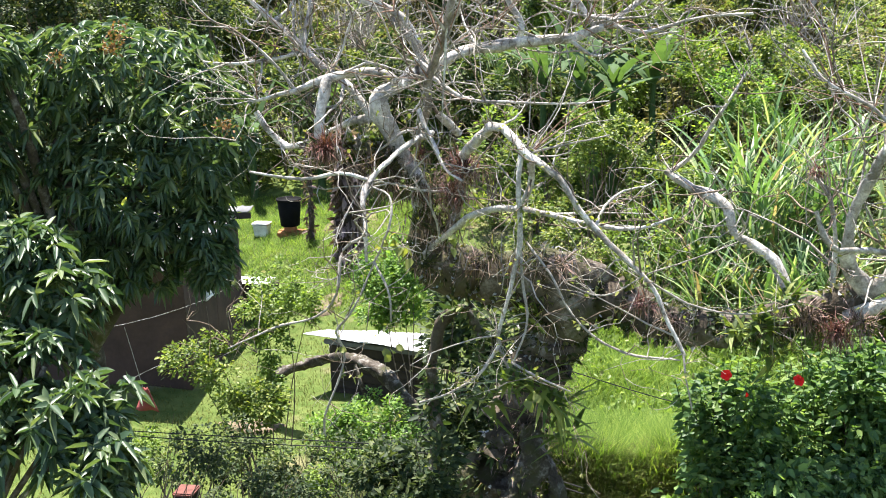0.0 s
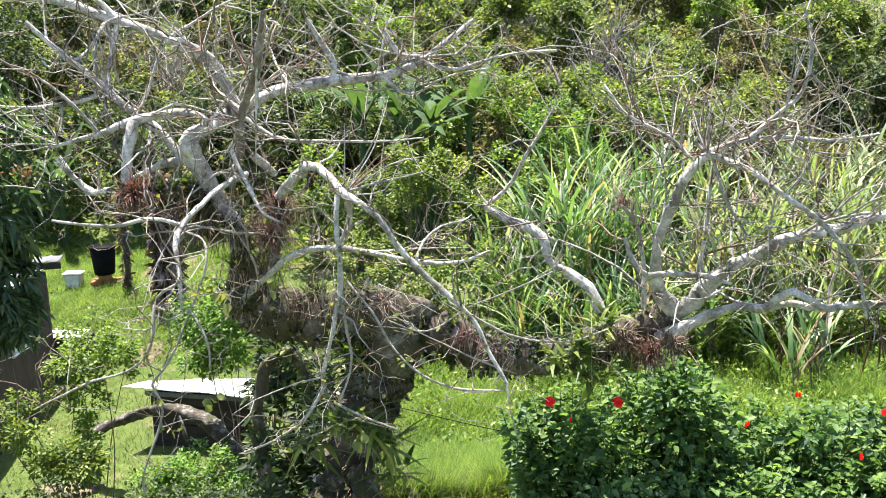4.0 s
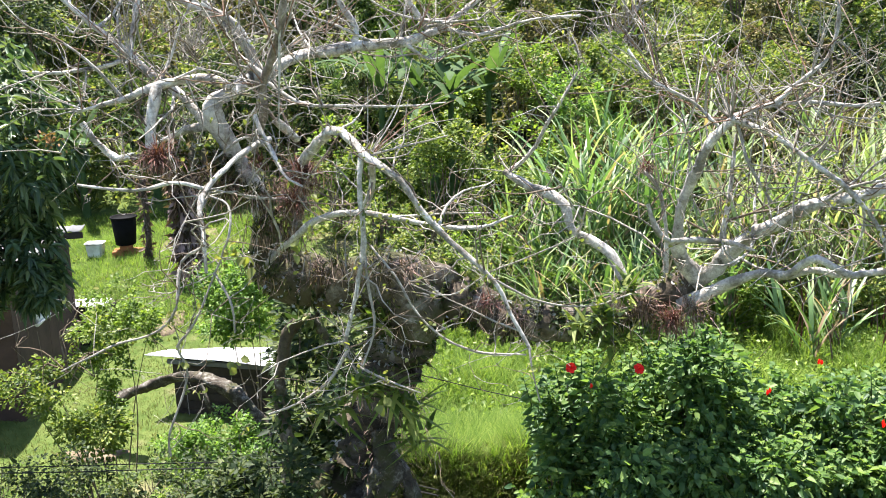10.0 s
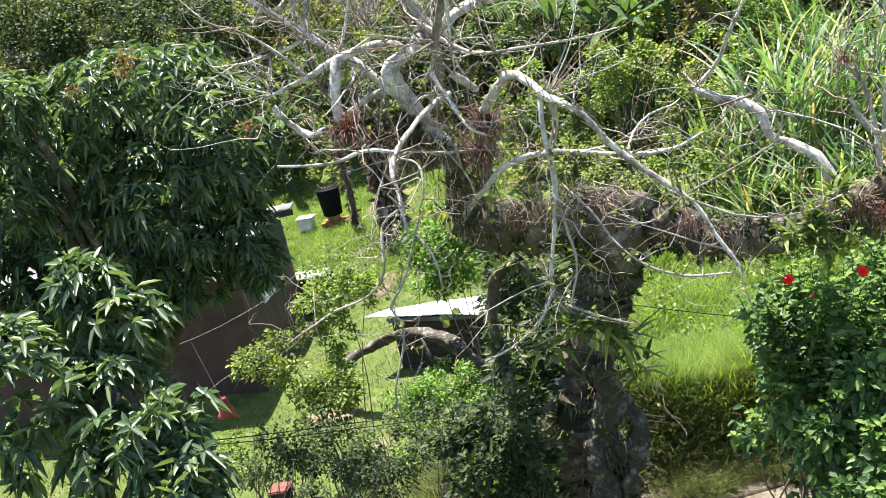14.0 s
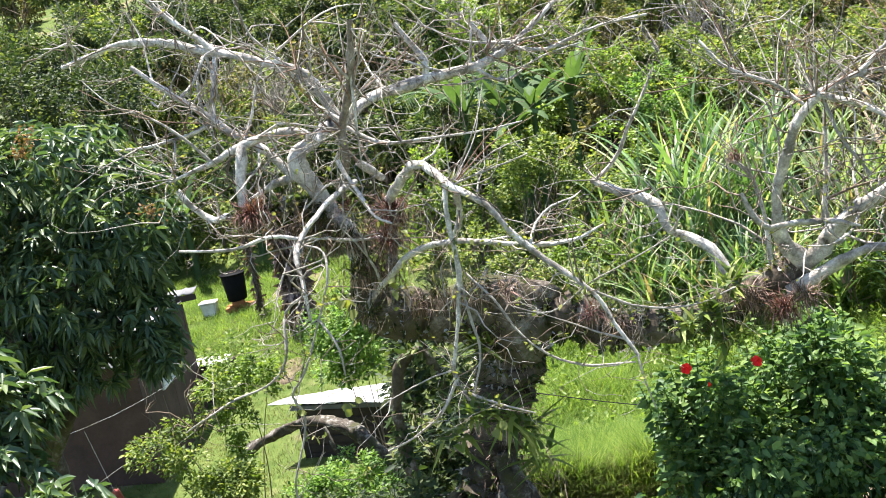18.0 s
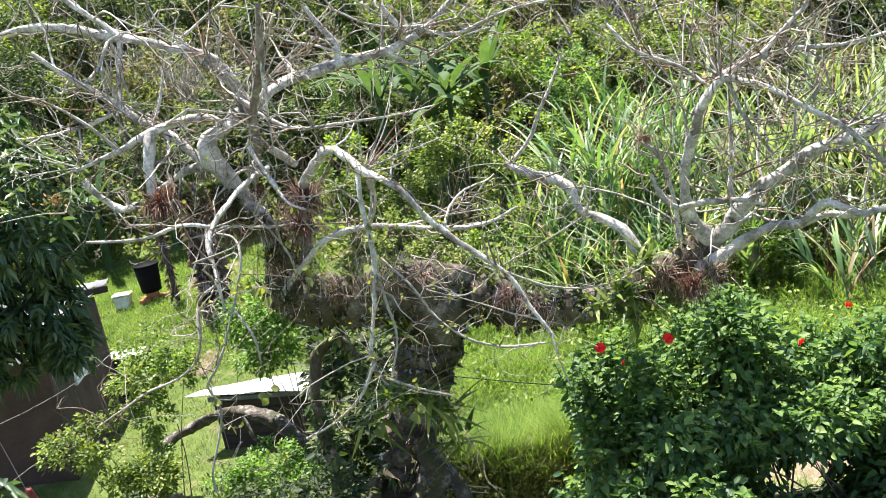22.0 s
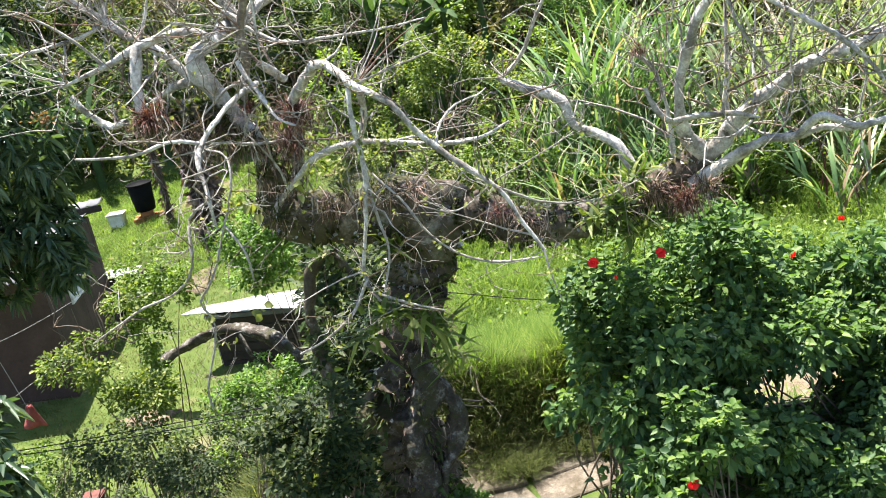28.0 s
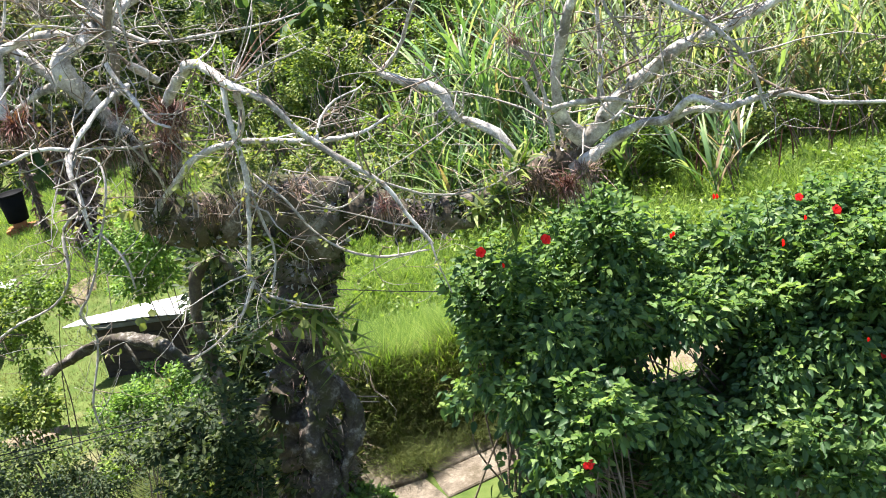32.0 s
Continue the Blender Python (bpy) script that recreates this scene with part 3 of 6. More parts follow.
bough_of(OLD_TREE, "limb", [(-1.24, 6.50, 4.66, 0.034), (-1.34, 6.20, 4.63, 0.025), (-1.43, 5.90, 4.55, 0.024), (-1.51, 5.80, 4.46, 0.024), (-1.52, 5.70, 4.39, 0.024), (-1.48, 5.60, 4.21, 0.020), (-1.47, 5.60, 4.01, 0.013)])
bough_of(OLD_TREE, "limb", [(-1.51, 5.80, 4.47, 0.017), (-1.67, 5.80, 4.51, 0.017), (-1.96, 5.90, 4.45, 0.014), (-2.33, 6.00, 4.48, 0.011)])
bough_of(OLD_TREE, "limb", [(-1.46, 5.60, 4.18, 0.013), (-1.63, 5.60, 4.08, 0.013), (-1.65, 5.50, 3.84, 0.013), (-1.78, 5.50, 3.69, 0.010), (-2.06, 5.50, 3.60, 0.010), (-2.37, 5.50, 3.46, 0.007)])
bough_of(OLD_TREE, "limb", [(-1.49, 5.80, 4.43, 0.010), (-1.36, 5.70, 4.39, 0.010), (-1.34, 5.60, 4.24, 0.010), (-1.44, 5.60, 4.01, 0.010), (-1.56, 5.50, 3.73, 0.010), (-1.67, 5.50, 3.60, 0.010), (-1.63, 5.50, 3.43, 0.010), (-1.74, 5.40, 3.08, 0.010), (-1.73, 5.40, 2.94, 0.007)])
bough_of(OLD_TREE, "limb", [(-1.44, 5.60, 4.01, 0.010), (-1.33, 5.50, 3.84, 0.010), (-1.32, 5.50, 3.68, 0.007)])
bough_of(OLD_TREE, "limb", [(-0.68, 5.55, 3.55, 0.013), (-0.80, 5.50, 3.37, 0.013), (-1.00, 5.50, 3.23, 0.010), (-1.17, 5.50, 3.17, 0.010)])
bough_of(OLD_TREE, "limb", [(-0.64, 5.55, 3.44, 0.010), (-0.47, 5.50, 3.37, 0.010), (-0.26, 5.50, 3.28, 0.007)])
bough_of(OLD_TREE, "limb", [(-0.53, 5.60, 4.15, 0.010), (-0.39, 5.50, 4.00, 0.010), (-0.30, 5.45, 3.82, 0.010), (-0.17, 5.40, 3.68, 0.010), (0.05, 5.35, 3.58, 0.010), (0.34, 5.30, 3.56, 0.006)])
bough_of(OLD_TREE, "limb", [(0.05, 5.40, 4.06, 0.009), (0.37, 5.40, 3.87, 0.010), (0.69, 5.40, 3.82, 0.006), (0.94, 5.40, 3.88, 0.006)])
bough_of(OLD_TREE, "limb", [(-0.30, 5.50, 3.94, 0.006), (-0.08, 5.50, 3.87, 0.006), (0.15, 5.50, 4.00, 0.006), (0.37, 5.50, 4.08, 0.006), (0.64, 5.50, 4.20, 0.006)])
bough_of(OLD_TREE, "limb", [(0.35, 5.25, 3.63, 0.009), (0.36, 5.20, 3.51, 0.006), (0.40, 5.20, 3.32, 0.006)])
bough_of(OLD_TREE, "limb", [(-0.53, 5.60, 4.66, 0.010), (-0.39, 5.60, 4.70, 0.010), (-0.07, 5.60, 4.76, 0.006)])
bough_of(OLD_TREE, "limb", [(-1.22, 6.50, 5.02, 0.022), (-1.01, 6.40, 4.90, 0.018), (-0.75, 6.30, 4.88, 0.014), (-0.43, 6.20, 4.88, 0.011), (-0.08, 6.20, 4.90, 0.007)])
bough_of(OLD_TREE, "limb", [(-1.28, 6.30, 4.84, 0.025), (-1.20, 6.20, 4.68, 0.021), (-1.07, 6.00, 4.50, 0.014), (-0.95, 5.90, 4.45, 0.010)])
bough_of(OLD_TREE, "limb", [(-1.21, 6.60, 4.77, 0.038), (-1.14, 6.70, 4.69, 0.038), (-1.08, 6.80, 4.61, 0.031)])
bough_of(OLD_TREE, "limb", [(-0.74, 7.30, 5.22, 0.037), (-0.72, 7.30, 5.33, 0.033), (-0.79, 7.30, 5.47, 0.029), (-0.88, 7.30, 5.64, 0.021)])
bough_of(OLD_TREE, "limb", [(-0.20, 7.50, 5.27, 0.034), (-0.28, 7.50, 5.41, 0.034), (-0.38, 7.50, 5.57, 0.030)])
bough_of(OLD_TREE, "limb", [(-0.10, 7.50, 5.31, 0.021), (0.15, 7.50, 5.25, 0.021), (0.48, 7.50, 5.33, 0.017), (0.89, 7.50, 5.37, 0.013)])
bough_of(OLD_TREE, "limb", [(-1.39, 6.90, 5.08, 0.048), (-1.41, 6.90, 5.23, 0.047), (-1.50, 6.90, 5.40, 0.044), (-1.70, 6.90, 5.53, 0.040)])
bough_of(OLD_TREE, "limb", [(-0.38, 7.40, 5.21, 0.021), (-0.18, 7.40, 5.09, 0.017), (0.07, 7.40, 5.19, 0.012), (0.39, 7.40, 5.25, 0.008)])
bough_of(OLD_TREE, "stem", [(-1.49, 7.60, 1.07, 0.110), (-1.49, 7.60, 1.89, 0.072), (-1.50, 7.60, 2.39, 0.061), (-1.50, 7.60, 2.68, 0.060), (-1.40, 7.55, 2.98, 0.064), (-1.29, 7.50, 3.11, 0.049), (-1.15, 7.40, 3.19, 0.026)])
bough_of(OLD_TREE, "stem", [(-1.23, 7.50, 3.15, 0.054), (-1.08, 7.50, 2.90, 0.036), (-1.07, 7.50, 2.62, 0.023)])


def twigs_of(tree):
    """Fine twigs that leave the limbs and fork twice, with young leaves at their ends."""
    first, lines, brown, ends = [], [], [], []
    for name, line in BOUGHS:
        if name in ("trunk", "bough", "stem", "leader"):
            continue
        length = 0.05 * len(line)
        crowded = 4.0 if line[:, 0].mean() > 1.5 and line[:, 2].mean() > 4.2 else 2.6 if line[:, 2].mean() > 4.75 or (line[:, 0].mean() > 1.6 and line[:, 2].mean() > 3.9) else 1.1
        for _ in range(int(length * 6 * crowded) + 2):
            k = int(len(line) * (0.15 + 0.85 * RNG.random())) - 1
            p, r = line[k, :3], line[k, 3]
            d = unit(np.gradient(line[:, :3], axis=0)[k] * 0.7 + RNG.normal(0, 0.7, 3) + [0, 0, 0.15])
            stout = RNG.random() < 0.2
            L = RNG.uniform(0.45, 1.0) if stout else RNG.uniform(0.15, 0.65)
            stack = [(p, d, L, min(r * 0.6, 0.0125) if stout else min(r * 0.5, 0.0065), 0)]
            while stack:
                p, d, L, r, depth = stack.pop()
                pts, q = [np.append(p, r)], p
                for s in range(4):
                    d = unit(d + RNG.normal(0, 0.24 if r > 0.008 else 0.32, 3) + [0, 0, 0.05])
                    q = q + d * L / 4
                    pts.append(np.append(q, max(0.0012, r * (1 - 0.19 * (s + 1)))))
                row = np.array(pts)
                if depth == 0 and len(first) < 290:
                    first.append(row)
                else:
                    (brown if RNG.random() < 0.4 else lines).append(row)
                ends.append((q, d))
                if depth < 2:
                    for _ in range(RNG.integers(1, 3)):
                        k2 = RNG.integers(1, 5)
                        stack.append((pts[k2][:3], unit(d + RNG.normal(0, 0.8, 3)), L * RNG.uniform(0.4, 0.75), r * 0.65, depth + 1))
    for k, row in enumerate(first):
        part("twig", tubes_mesh("twig", [smooth_line(row, 0.08)], 5), M_BARK if row[0, 3] > 0.0085 else M_BROWN_TWIG if k % 2 == 0 else M_TWIG, tree, "", True)
    part("twig_spray", tubes_mesh("twig_spray", lines, 4), M_TWIG, tree, "thin pale grey bare twigs", True, "stuff")
    part("twig_spray", tubes_mesh("twig_spray", brown, 4), M_BROWN_TWIG, tree, "thin brown bare twigs", True, "stuff")
    base, way = [], []
    for name, line in BOUGHS:
        if name in ("limb",) and line[:, 3].max() < 0.045:
            for _ in range(int(0.05 * len(line) * (7 if line[:, 2].mean() < 4.4 else 2))):
                j = RNG.integers(len(line) // 4, len(line))
                for _ in range(RNG.integers(2, 7)):
                    base.append(line[j, :3] + RNG.normal(0, 0.022, 3)), way.append(RNG.normal(0, 1, 3) + [0, 0, 0.3])
    for q, d in ends:
        for _ in range(int(RNG.integers(0, 4) * (RNG.random() < (0.3 if q[2] < 4.4 else 0.1)))):
            base.append(q + RNG.normal(0, 0.012, 3)), way.append(d + RNG.normal(0, 0.8, 3))
    base, way = np.array(base), np.array(way)
    n = len(base)
    part("young_foliage", leaf_mesh("young_foliage", base, way, RNG.normal(0, 1, (n, 3)) + [0, 0, 1.5], RNG.uniform(0.02, 0.045, n), RNG.uniform(0.014, 0.028, n)), M_BUD, tree, "sparse small yellow-green young leaves", False, "stuff")


twigs_of(OLD_TREE)


# ---- plants that grow on the old tree ----
def air_plant(at, size, n, mat, label, hang=0.35, width=0.012, name="air_plant"):
    t = thing(name, label, "air plant", at, "plants growing on the old tree")
    d = unit(RNG.normal(0, 1, (n, 3)) + [0, 0, 0.25])
    p = d * size * 0.12 + RNG.normal(0, 0.14, (n, 3)) * size * [1, 0.7, 0.5]
    part("leaf_tuft", blade_mesh("leaf_tuft", p, d + RNG.normal(0, 0.2, (n, 3)) + [0, 0, 0.2], size * RNG.uniform(0.25, 1.15, n), width * RNG.uniform(0.6, 1.2, n), RNG.uniform(0.3, 1.9, n), 5), mat, t)
    k = n // 2
    q = RNG.normal(0, 0.35, (k, 3)) * size * [1, 0.6, 0.3] - [0, 0, 0.1 * size]
    w = RNG.normal(0, 0.3, (k, 3)) + [0, 0, -1]
    part("root_mass", blade_mesh("root_mass", q, w, size * hang * RNG.uniform(0.5, 1.6, k), 0.006, 0.2, 3), M_DEAD, t, "hanging dry roots and dead leaves", False, "stuff")
    return t


RUSTY = "rusty red-brown air plant with thin spiky leaves"
for at, size, n in (((-1.89, 6.25, 4.60), 0.18, 190), ((-1.02, 6.35, 4.44), 0.2, 180), ((-1.10, 6.50, 4.25), 0.18, 110), ((-1.31, 6.45, 4.52), 0.12, 50), ((1.22, 6.50, 4.42), 0.1, 40), ((1.46, 6.75, 3.27), 0.2, 130), ((0.15, 6.80, 3.42), 0.16, 60)):
    air_plant(at, size, n * 2, M_BROM, RUSTY, 0.5, 0.006)
for at in ((-1.34, 6.45, 4.05), (-1.44, 6.50, 3.86), (-1.31, 6.55, 3.74)):
    air_plant(at, 0.16, 60, M_FERN, "small olive fern tuft on the old trunk", 0.5, 0.012, "fern_tuft")
for at, size in (((-1.42, 6.62, 4.28), 0.2), ((-1.3, 6.6, 4.12), 0.2), ((-1.2, 6.62, 3.95), 0.18), ((-1.55, 6.55, 4.42), 0.16)):
    air_plant(at, size, 150, M_FERN, "dark mossy epiphyte cushion on the old trunk", 0.6, 0.008)
GREYISH = "tangle of dry grey-brown epiphyte leaves and roots"
for at, size, n in (((-1.60, 6.50, 4.36), 0.24, 90), ((-1.50, 6.60, 4.29), 0.24, 90), ((-1.67, 6.50, 4.45), 0.2, 70), ((-1.15, 6.60, 4.09), 0.26, 110), ((-1.25, 6.60, 4.29), 0.2, 70), ((-0.87, 6.70, 3.80), 0.22, 130), ((-0.63, 6.70, 3.80), 0.22, 130), ((-0.41, 6.75, 3.72), 0.18, 60), ((-1.03, 6.70, 3.72), 0.2, 60), ((0.35, 6.85, 3.30), 0.2, 80), ((1.26, 6.80, 3.38), 0.22, 110), ((1.58, 6.70, 3.37), 0.2, 90)):
    air_plant(at, size, n, M_FERN if n > 120 else M_DEAD, GREYISH, 0.6, 0.008)
STRAP = "clump of broad strap-leaved green epiphyte on bark"
for at, size, n in (((-0.61, 6.80, 3.32), 0.3, 26), ((-0.57, 6.65, 2.82), 0.36, 40), ((-0.77, 6.65, 2.86), 0.34, 40), ((-0.94, 6.70, 2.69), 0.3, 30), ((-0.46, 6.70, 2.67), 0.34, 34), ((-0.38, 6.75, 2.43), 0.3, 28), ((0.98, 6.75, 3.31), 0.26, 44), ((1.12, 6.70, 3.51), 0.24, 40), ((0.80, 6.75, 3.27), 0.2, 26), ((1.05, 6.75, 3.12), 0.26, 36)):
    air_plant(at, size, n, M_CITRUS, STRAP, 0.4, 0.045, "strap_leaf_plant")


def twig_fan(at, aim, n, length, spread):
    """A fan of straight brown shoots that spring from one knot."""
    t = OLD_TREE
    for _ in range(int(n * 0.7)):
        d = unit(unit(np.asarray(aim, float)) + RNG.normal(0, spread * 1.5, 3))
        L = length * RNG.uniform(0.5, 1.1)
        a = np.asarray(at)
        b = a + d * L * 0.5 + RNG.normal(0, 0.12, 3) * L
        e = b + unit(d + RNG.normal(0, 0.45, 3)) * L * 0.5
        part("shoot", tubes_mesh("shoot", [smooth_line([(*a, 0.005), (*b, 0.0035), (*e, 0.0015)], 0.08)], 5), M_RED_TWIG if RNG.random() < 0.35 else M_TWIG, t, "", True)


for at, aim, n, L, sp in (((-0.53, 5.65, 4.64), (0.9, 0.2, 0.8), 16, 0.6, 0.35), ((-1.10, 6.20, 5.21), (0.5, 0, 1), 14, 0.9, 0.4), ((-1.21, 6.30, 5.03), (-0.6, 0, 0.8), 10, 0.8, 0.4), ((1.35, 6.80, 4.19), (-0.2, 0, 1), 12, 0.6, 0.4), ((1.72, 6.40, 4.71), (0.2, 0, 1), 18, 0.9, 0.6), ((2.20, 6.40, 4.95), (0.6, 0, 0.5), 14, 0.8, 0.5), ((1.51, 6.50, 4.80), (-0.3, 0, 0.8), 14, 0.8, 0.5), ((-0.16, 7.50, 5.28), (0.9, 0, 0.5), 12, 0.9, 0.4), ((-2.20, 6.85, 5.18), (-0.5, 0, 0.9), 14, 0.9, 0.5), ((-2.40, 6.40, 4.90), (-0.9, 0, 0.2), 12, 0.8, 0.5), ((0.37, 7.50, 4.23), (0.2, 0, 1), 10, 0.7, 0.5), ((1.31, 6.60, 4.90), (-0.4, 0, 0.8), 14, 0.8, 0.6), ((1.73, 6.50, 4.71), (-0.1, 0, 1), 16, 0.8, 0.6), ((2.20, 6.60, 4.80), (0.3, 0, 0.8), 16, 0.8, 0.7), ((2.48, 6.60, 4.45), (-0.3, 0, 0.9), 14, 0.8, 0.7), ((-1.15, 6.30, 5.33), (-0.2, 0, 1), 14, 0.6, 0.6), ((-1.49, 6.60, 5.45), (-0.3, 0, 0.8), 12, 0.6, 0.7), ((-0.28, 7.40, 5.29), (0.5, 0, 0.6), 12, 0.8, 0.6), ((-0.89, 7.00, 5.31), (0.1, 0, 1), 12, 0.6, 0.7)):
    twig_fan(at, aim, n, L, sp)


def vine_cloak():
    """Creeper and dry leaves that hang round the foot of the trunk."""
    n = 3600
    u = RNG.random(n) ** 0.8
    ang = RNG.uniform(0, 6.28, n)
    foot, neck = np.array((-0.88, 7.20, 1.05)), np.array((-0.49, 7.20, 2.92))
    c = foot + (neck - foot) * u[:, None]
    r = 0.32 - 0.15 * u + RNG.normal(0, 0.05, n) + 0.05 * np.sin(9 * u + 2 * ang)
    p = c + np.stack([np.cos(ang) * r, np.sin(ang) * r, np.zeros(n)], 1)
    w = np.stack([np.cos(ang) * 0.6, np.sin(ang) * 0.6, RNG.normal(-0.5, 0.5, n)], 1) + RNG.normal(0, 0.3, (n, 3))
    t = thing("creeper", "dry olive creeper clinging round the old trunk", "creeper", foot, "plants growing on the old tree")
    p = p - foot
    k = 2000
    keep = (np.sin(5 * ang + 7 * u) > -0.3) & (RNG.random(n) > 1.6 * u - 0.3)
    part("dry_fibre", blade_mesh("dry_fibre", p[:k], w[:k], RNG.uniform(0.03, 0.09, k), 0.004, 0.8, 3), M_DEAD, t, "", False, "stuff")
    q, v = p[k:][keep[k:]], w[k:][keep[k:]]
    m = len(q)
    part("foliage", leaf_mesh("foliage", q, v, RNG.normal(0, 0.6, (m, 3)) + [0, 0, 1], RNG.uniform(0.03, 0.08, m), RNG.uniform(0.015, 0.03, m)), M_FERN, t, "", False, "stuff")


vine_cloak()


def big_leaves(at, n, size):
    """A few broad young leaves on a twig end."""
    for _ in range(n):
        p = np.asarray(at)[None] + RNG.normal(0, size * 0.35, (1, 3))
        part("leaf", leaf_mesh("leaf", p, RNG.normal(0, 0.7, (1, 3)) + [0, -0.3, -0.2], RNG.normal(0, 0.4, (1, 3)) + [0, -0.6, 0.8], size, size * 0.8, 0.1, 0.1), M_BUD, OLD_TREE, "broad yellow-green young leaf")


for at, n, s in (((-1.00, 5.95, 4.08), 2, 0.075), ((-1.29, 5.60, 4.11), 4, 0.06), ((2.97, 6.20, 4.18), 3, 0.06), ((-1.23, 5.60, 4.08), 3, 0.07), ((-1.33, 5.50, 3.49), 5, 0.06), ((-1.65, 5.50, 3.49), 4, 0.05), ((2.32, 6.30, 4.76), 2, 0.05), ((-0.47, 5.50, 3.19), 3, 0.07), ((-2.78, 6.70, 5.15), 4, 0.06), ((-0.89, 5.90, 4.40), 2, 0.05), ((-0.95, 5.60, 4.15), 2, 0.07), ((1.57, 6.40, 5.09), 3, 0.06), ((-1.22, 6.30, 5.29), 3, 0.05)):
    big_leaves(at, n, s)


def bark_mat(name, label, which, n, mat, length, width, hang, shape, lo=0.0, hi=1.0):
    """Small plants, dead leaves and roots that cloak the bark of the named boughs."""
    ps, ws = [], []
    rows = [line for nm, line in BOUGHS if nm in which]
    total = sum(len(r) for r in rows)
    for line in rows:
        m = int(n * len(line) / total)
        k = (len(line) * (lo + (hi - lo) * RNG.random(m))).astype(int).clip(0, len(line) - 1)
        d = unit(np.gradient(line[:, :3], axis=0))[k]
        o = unit(np.cross(d, RNG.normal(0, 1, (m, 3))))
        patch = np.sin(k * 0.31 + 2.0 * o[:, 2]) + np.sin(k * 0.13 + 1.0) + RNG.normal(0, 0.5, m)
        s = patch > -0.4
        ps.append((line[k, :3] + o * line[k, 3:4] * 0.97)[s])
        ws.append((o + RNG.normal(0, 0.45, (m, 3)) + [0, 0, -hang])[s])
    p, w = np.vstack(ps), np.vstack(ws)
    m = len(p)
    if shape == "leaf":
        me = leaf_mesh(name, p, w, RNG.normal(0, 0.6, (m, 3)) + [0, 0, 1], length * RNG.uniform(0.5, 1.4, m), width * RNG.uniform(0.6, 1.3, m))
    else:
        me = blade_mesh(name, p, w, length * RNG.uniform(0.4, 1.5, m), width, 0.5, 3)
    tagged(part(name, me, mat), label, "epiphytes", "", "stuff")


bark_mat("moss_and_ferns", "small olive ferns and moss cloaking the bough", ("trunk", "bough"), 6500, M_FERN, 0.05, 0.026, 0.1, "leaf")
bark_mat("dead_litter", "brown dead leaves and roots caught on the bough", ("trunk", "bough"), 3600, M_DEAD, 0.06, 0.0045, 0.9, "blade")
bark_mat("green_epiphytes", "dark green leafy epiphytes hanging from the trunk", ("trunk",), 700, M_HILL_A, 0.09, 0.035, 0.6, "leaf", 0.03, 0.4)
bark_mat("hanging_growth", "small olive leaves hanging from the bough", ("bough",), 1500, M_HILL_A, 0.055, 0.03, 0.5, "leaf", 0.0, 0.85)
bark_mat("stem_leaves", "small leaves clinging to the crooked stem", ("stem",), 900, M_HILL_A, 0.08, 0.04, 0.1, "leaf")
bark_mat("grey_lichen", "crusty pale lichen flakes along the bough", ("bough", "trunk"), 2200, M_LICHEN, 0.035, 0.035, -0.5, "leaf", 0.3, 1.0)

for root in ([(*(-0.66, 7.00, 2.39), 0.05), (*(-0.61, 6.95, 2.12), 0.10), (*(-0.72, 6.93, 1.91), 0.075), (*(-0.80, 6.93, 1.68), 0.11), (*(-0.79, 6.95, 1.41), 0.09), (*(-0.83, 6.95, 1.21), 0.12), (*(-0.90, 6.95, 0.85), 0.1)], [(*(-0.52, 7.05, 2.10), 0.03), (*(-0.45, 6.98, 1.90), 0.06), (*(-0.47, 6.98, 1.65), 0.065), (*(-0.62, 6.98, 1.35), 0.045), (*(-0.77, 7.00, 0.95), 0.05)]):
    tube("root", root, M_ROOT, OLD_TREE, 26, 0.018, 0.17, "gnarled grey root lobe with dark hollows")

# ---- bushes, trees and slope ----
def crown_part(parent, name, mat, blobs, per, clumps, size, length, width, up=1.2, droop=0.1, fold=0.15):
    ps, ws = [], []
    for (c, r) in blobs:
        vol = max(0.05, float(np.prod(r))) ** 0.66
        n = int(per * vol)
        p, w = clumped(n, max(5, int(clumps * vol)), c, r, size)
        ps.append(p), ws.append(w)
    p, w = np.vstack(ps), np.vstack(ws)
    n = len(p)
    nrm = RNG.normal(0, 0.65, (n, 3)) + [0, 0, up]
    return part(name, leaf_mesh(name, p, w * [1, 1, 0.6], nrm, length * RNG.uniform(0.6, 1.25, n), width * RNG.uniform(0.7, 1.2, n), fold, droop), mat, parent)


def stems_part(parent, name, mat, foot, blobs, n, r0, spread=0.15):
    lines = []
    for k in range(n):
        c, rad = blobs[k % len(blobs)]
        end = np.asarray(c) + RNG.normal(0, 0.45, 3) * np.asarray(rad)
        a = np.asarray(foot) + RNG.normal(0, spread, 3) * [1, 1, 0]
        mid = (a + end) / 2 + RNG.normal(0, 0.08, 3)
        lines.append(smooth_line([(*a, r0), (*mid, r0 * 0.7), (*end, r0 * 0.25)], 0.15))
    return part(name, tubes_mesh(name, lines, 5), mat, parent, "", True)


def rel(blobs, foot):
    return [(np.asarray(c, float) - foot, r) for c, r in blobs]


def bush(name, foot, blobs, label, category, mat, per, clumps, size, length, width, stems=9, thick=0.012, group="", droop=0.1):
    foot = np.array([foot[0], foot[1], float(ground_z(foot[0], foot[1]))])
    t = thing(name, label, category, foot, group)
    b = rel(blobs, foot)
    stems_part(t, "stem", M_BROWN_TWIG, (0, 0, -0.05), b, stems, thick, 0.12)
    crown_part(t, "crown", mat, b, per, clumps, size, length, width, 1.2, droop)
    return t


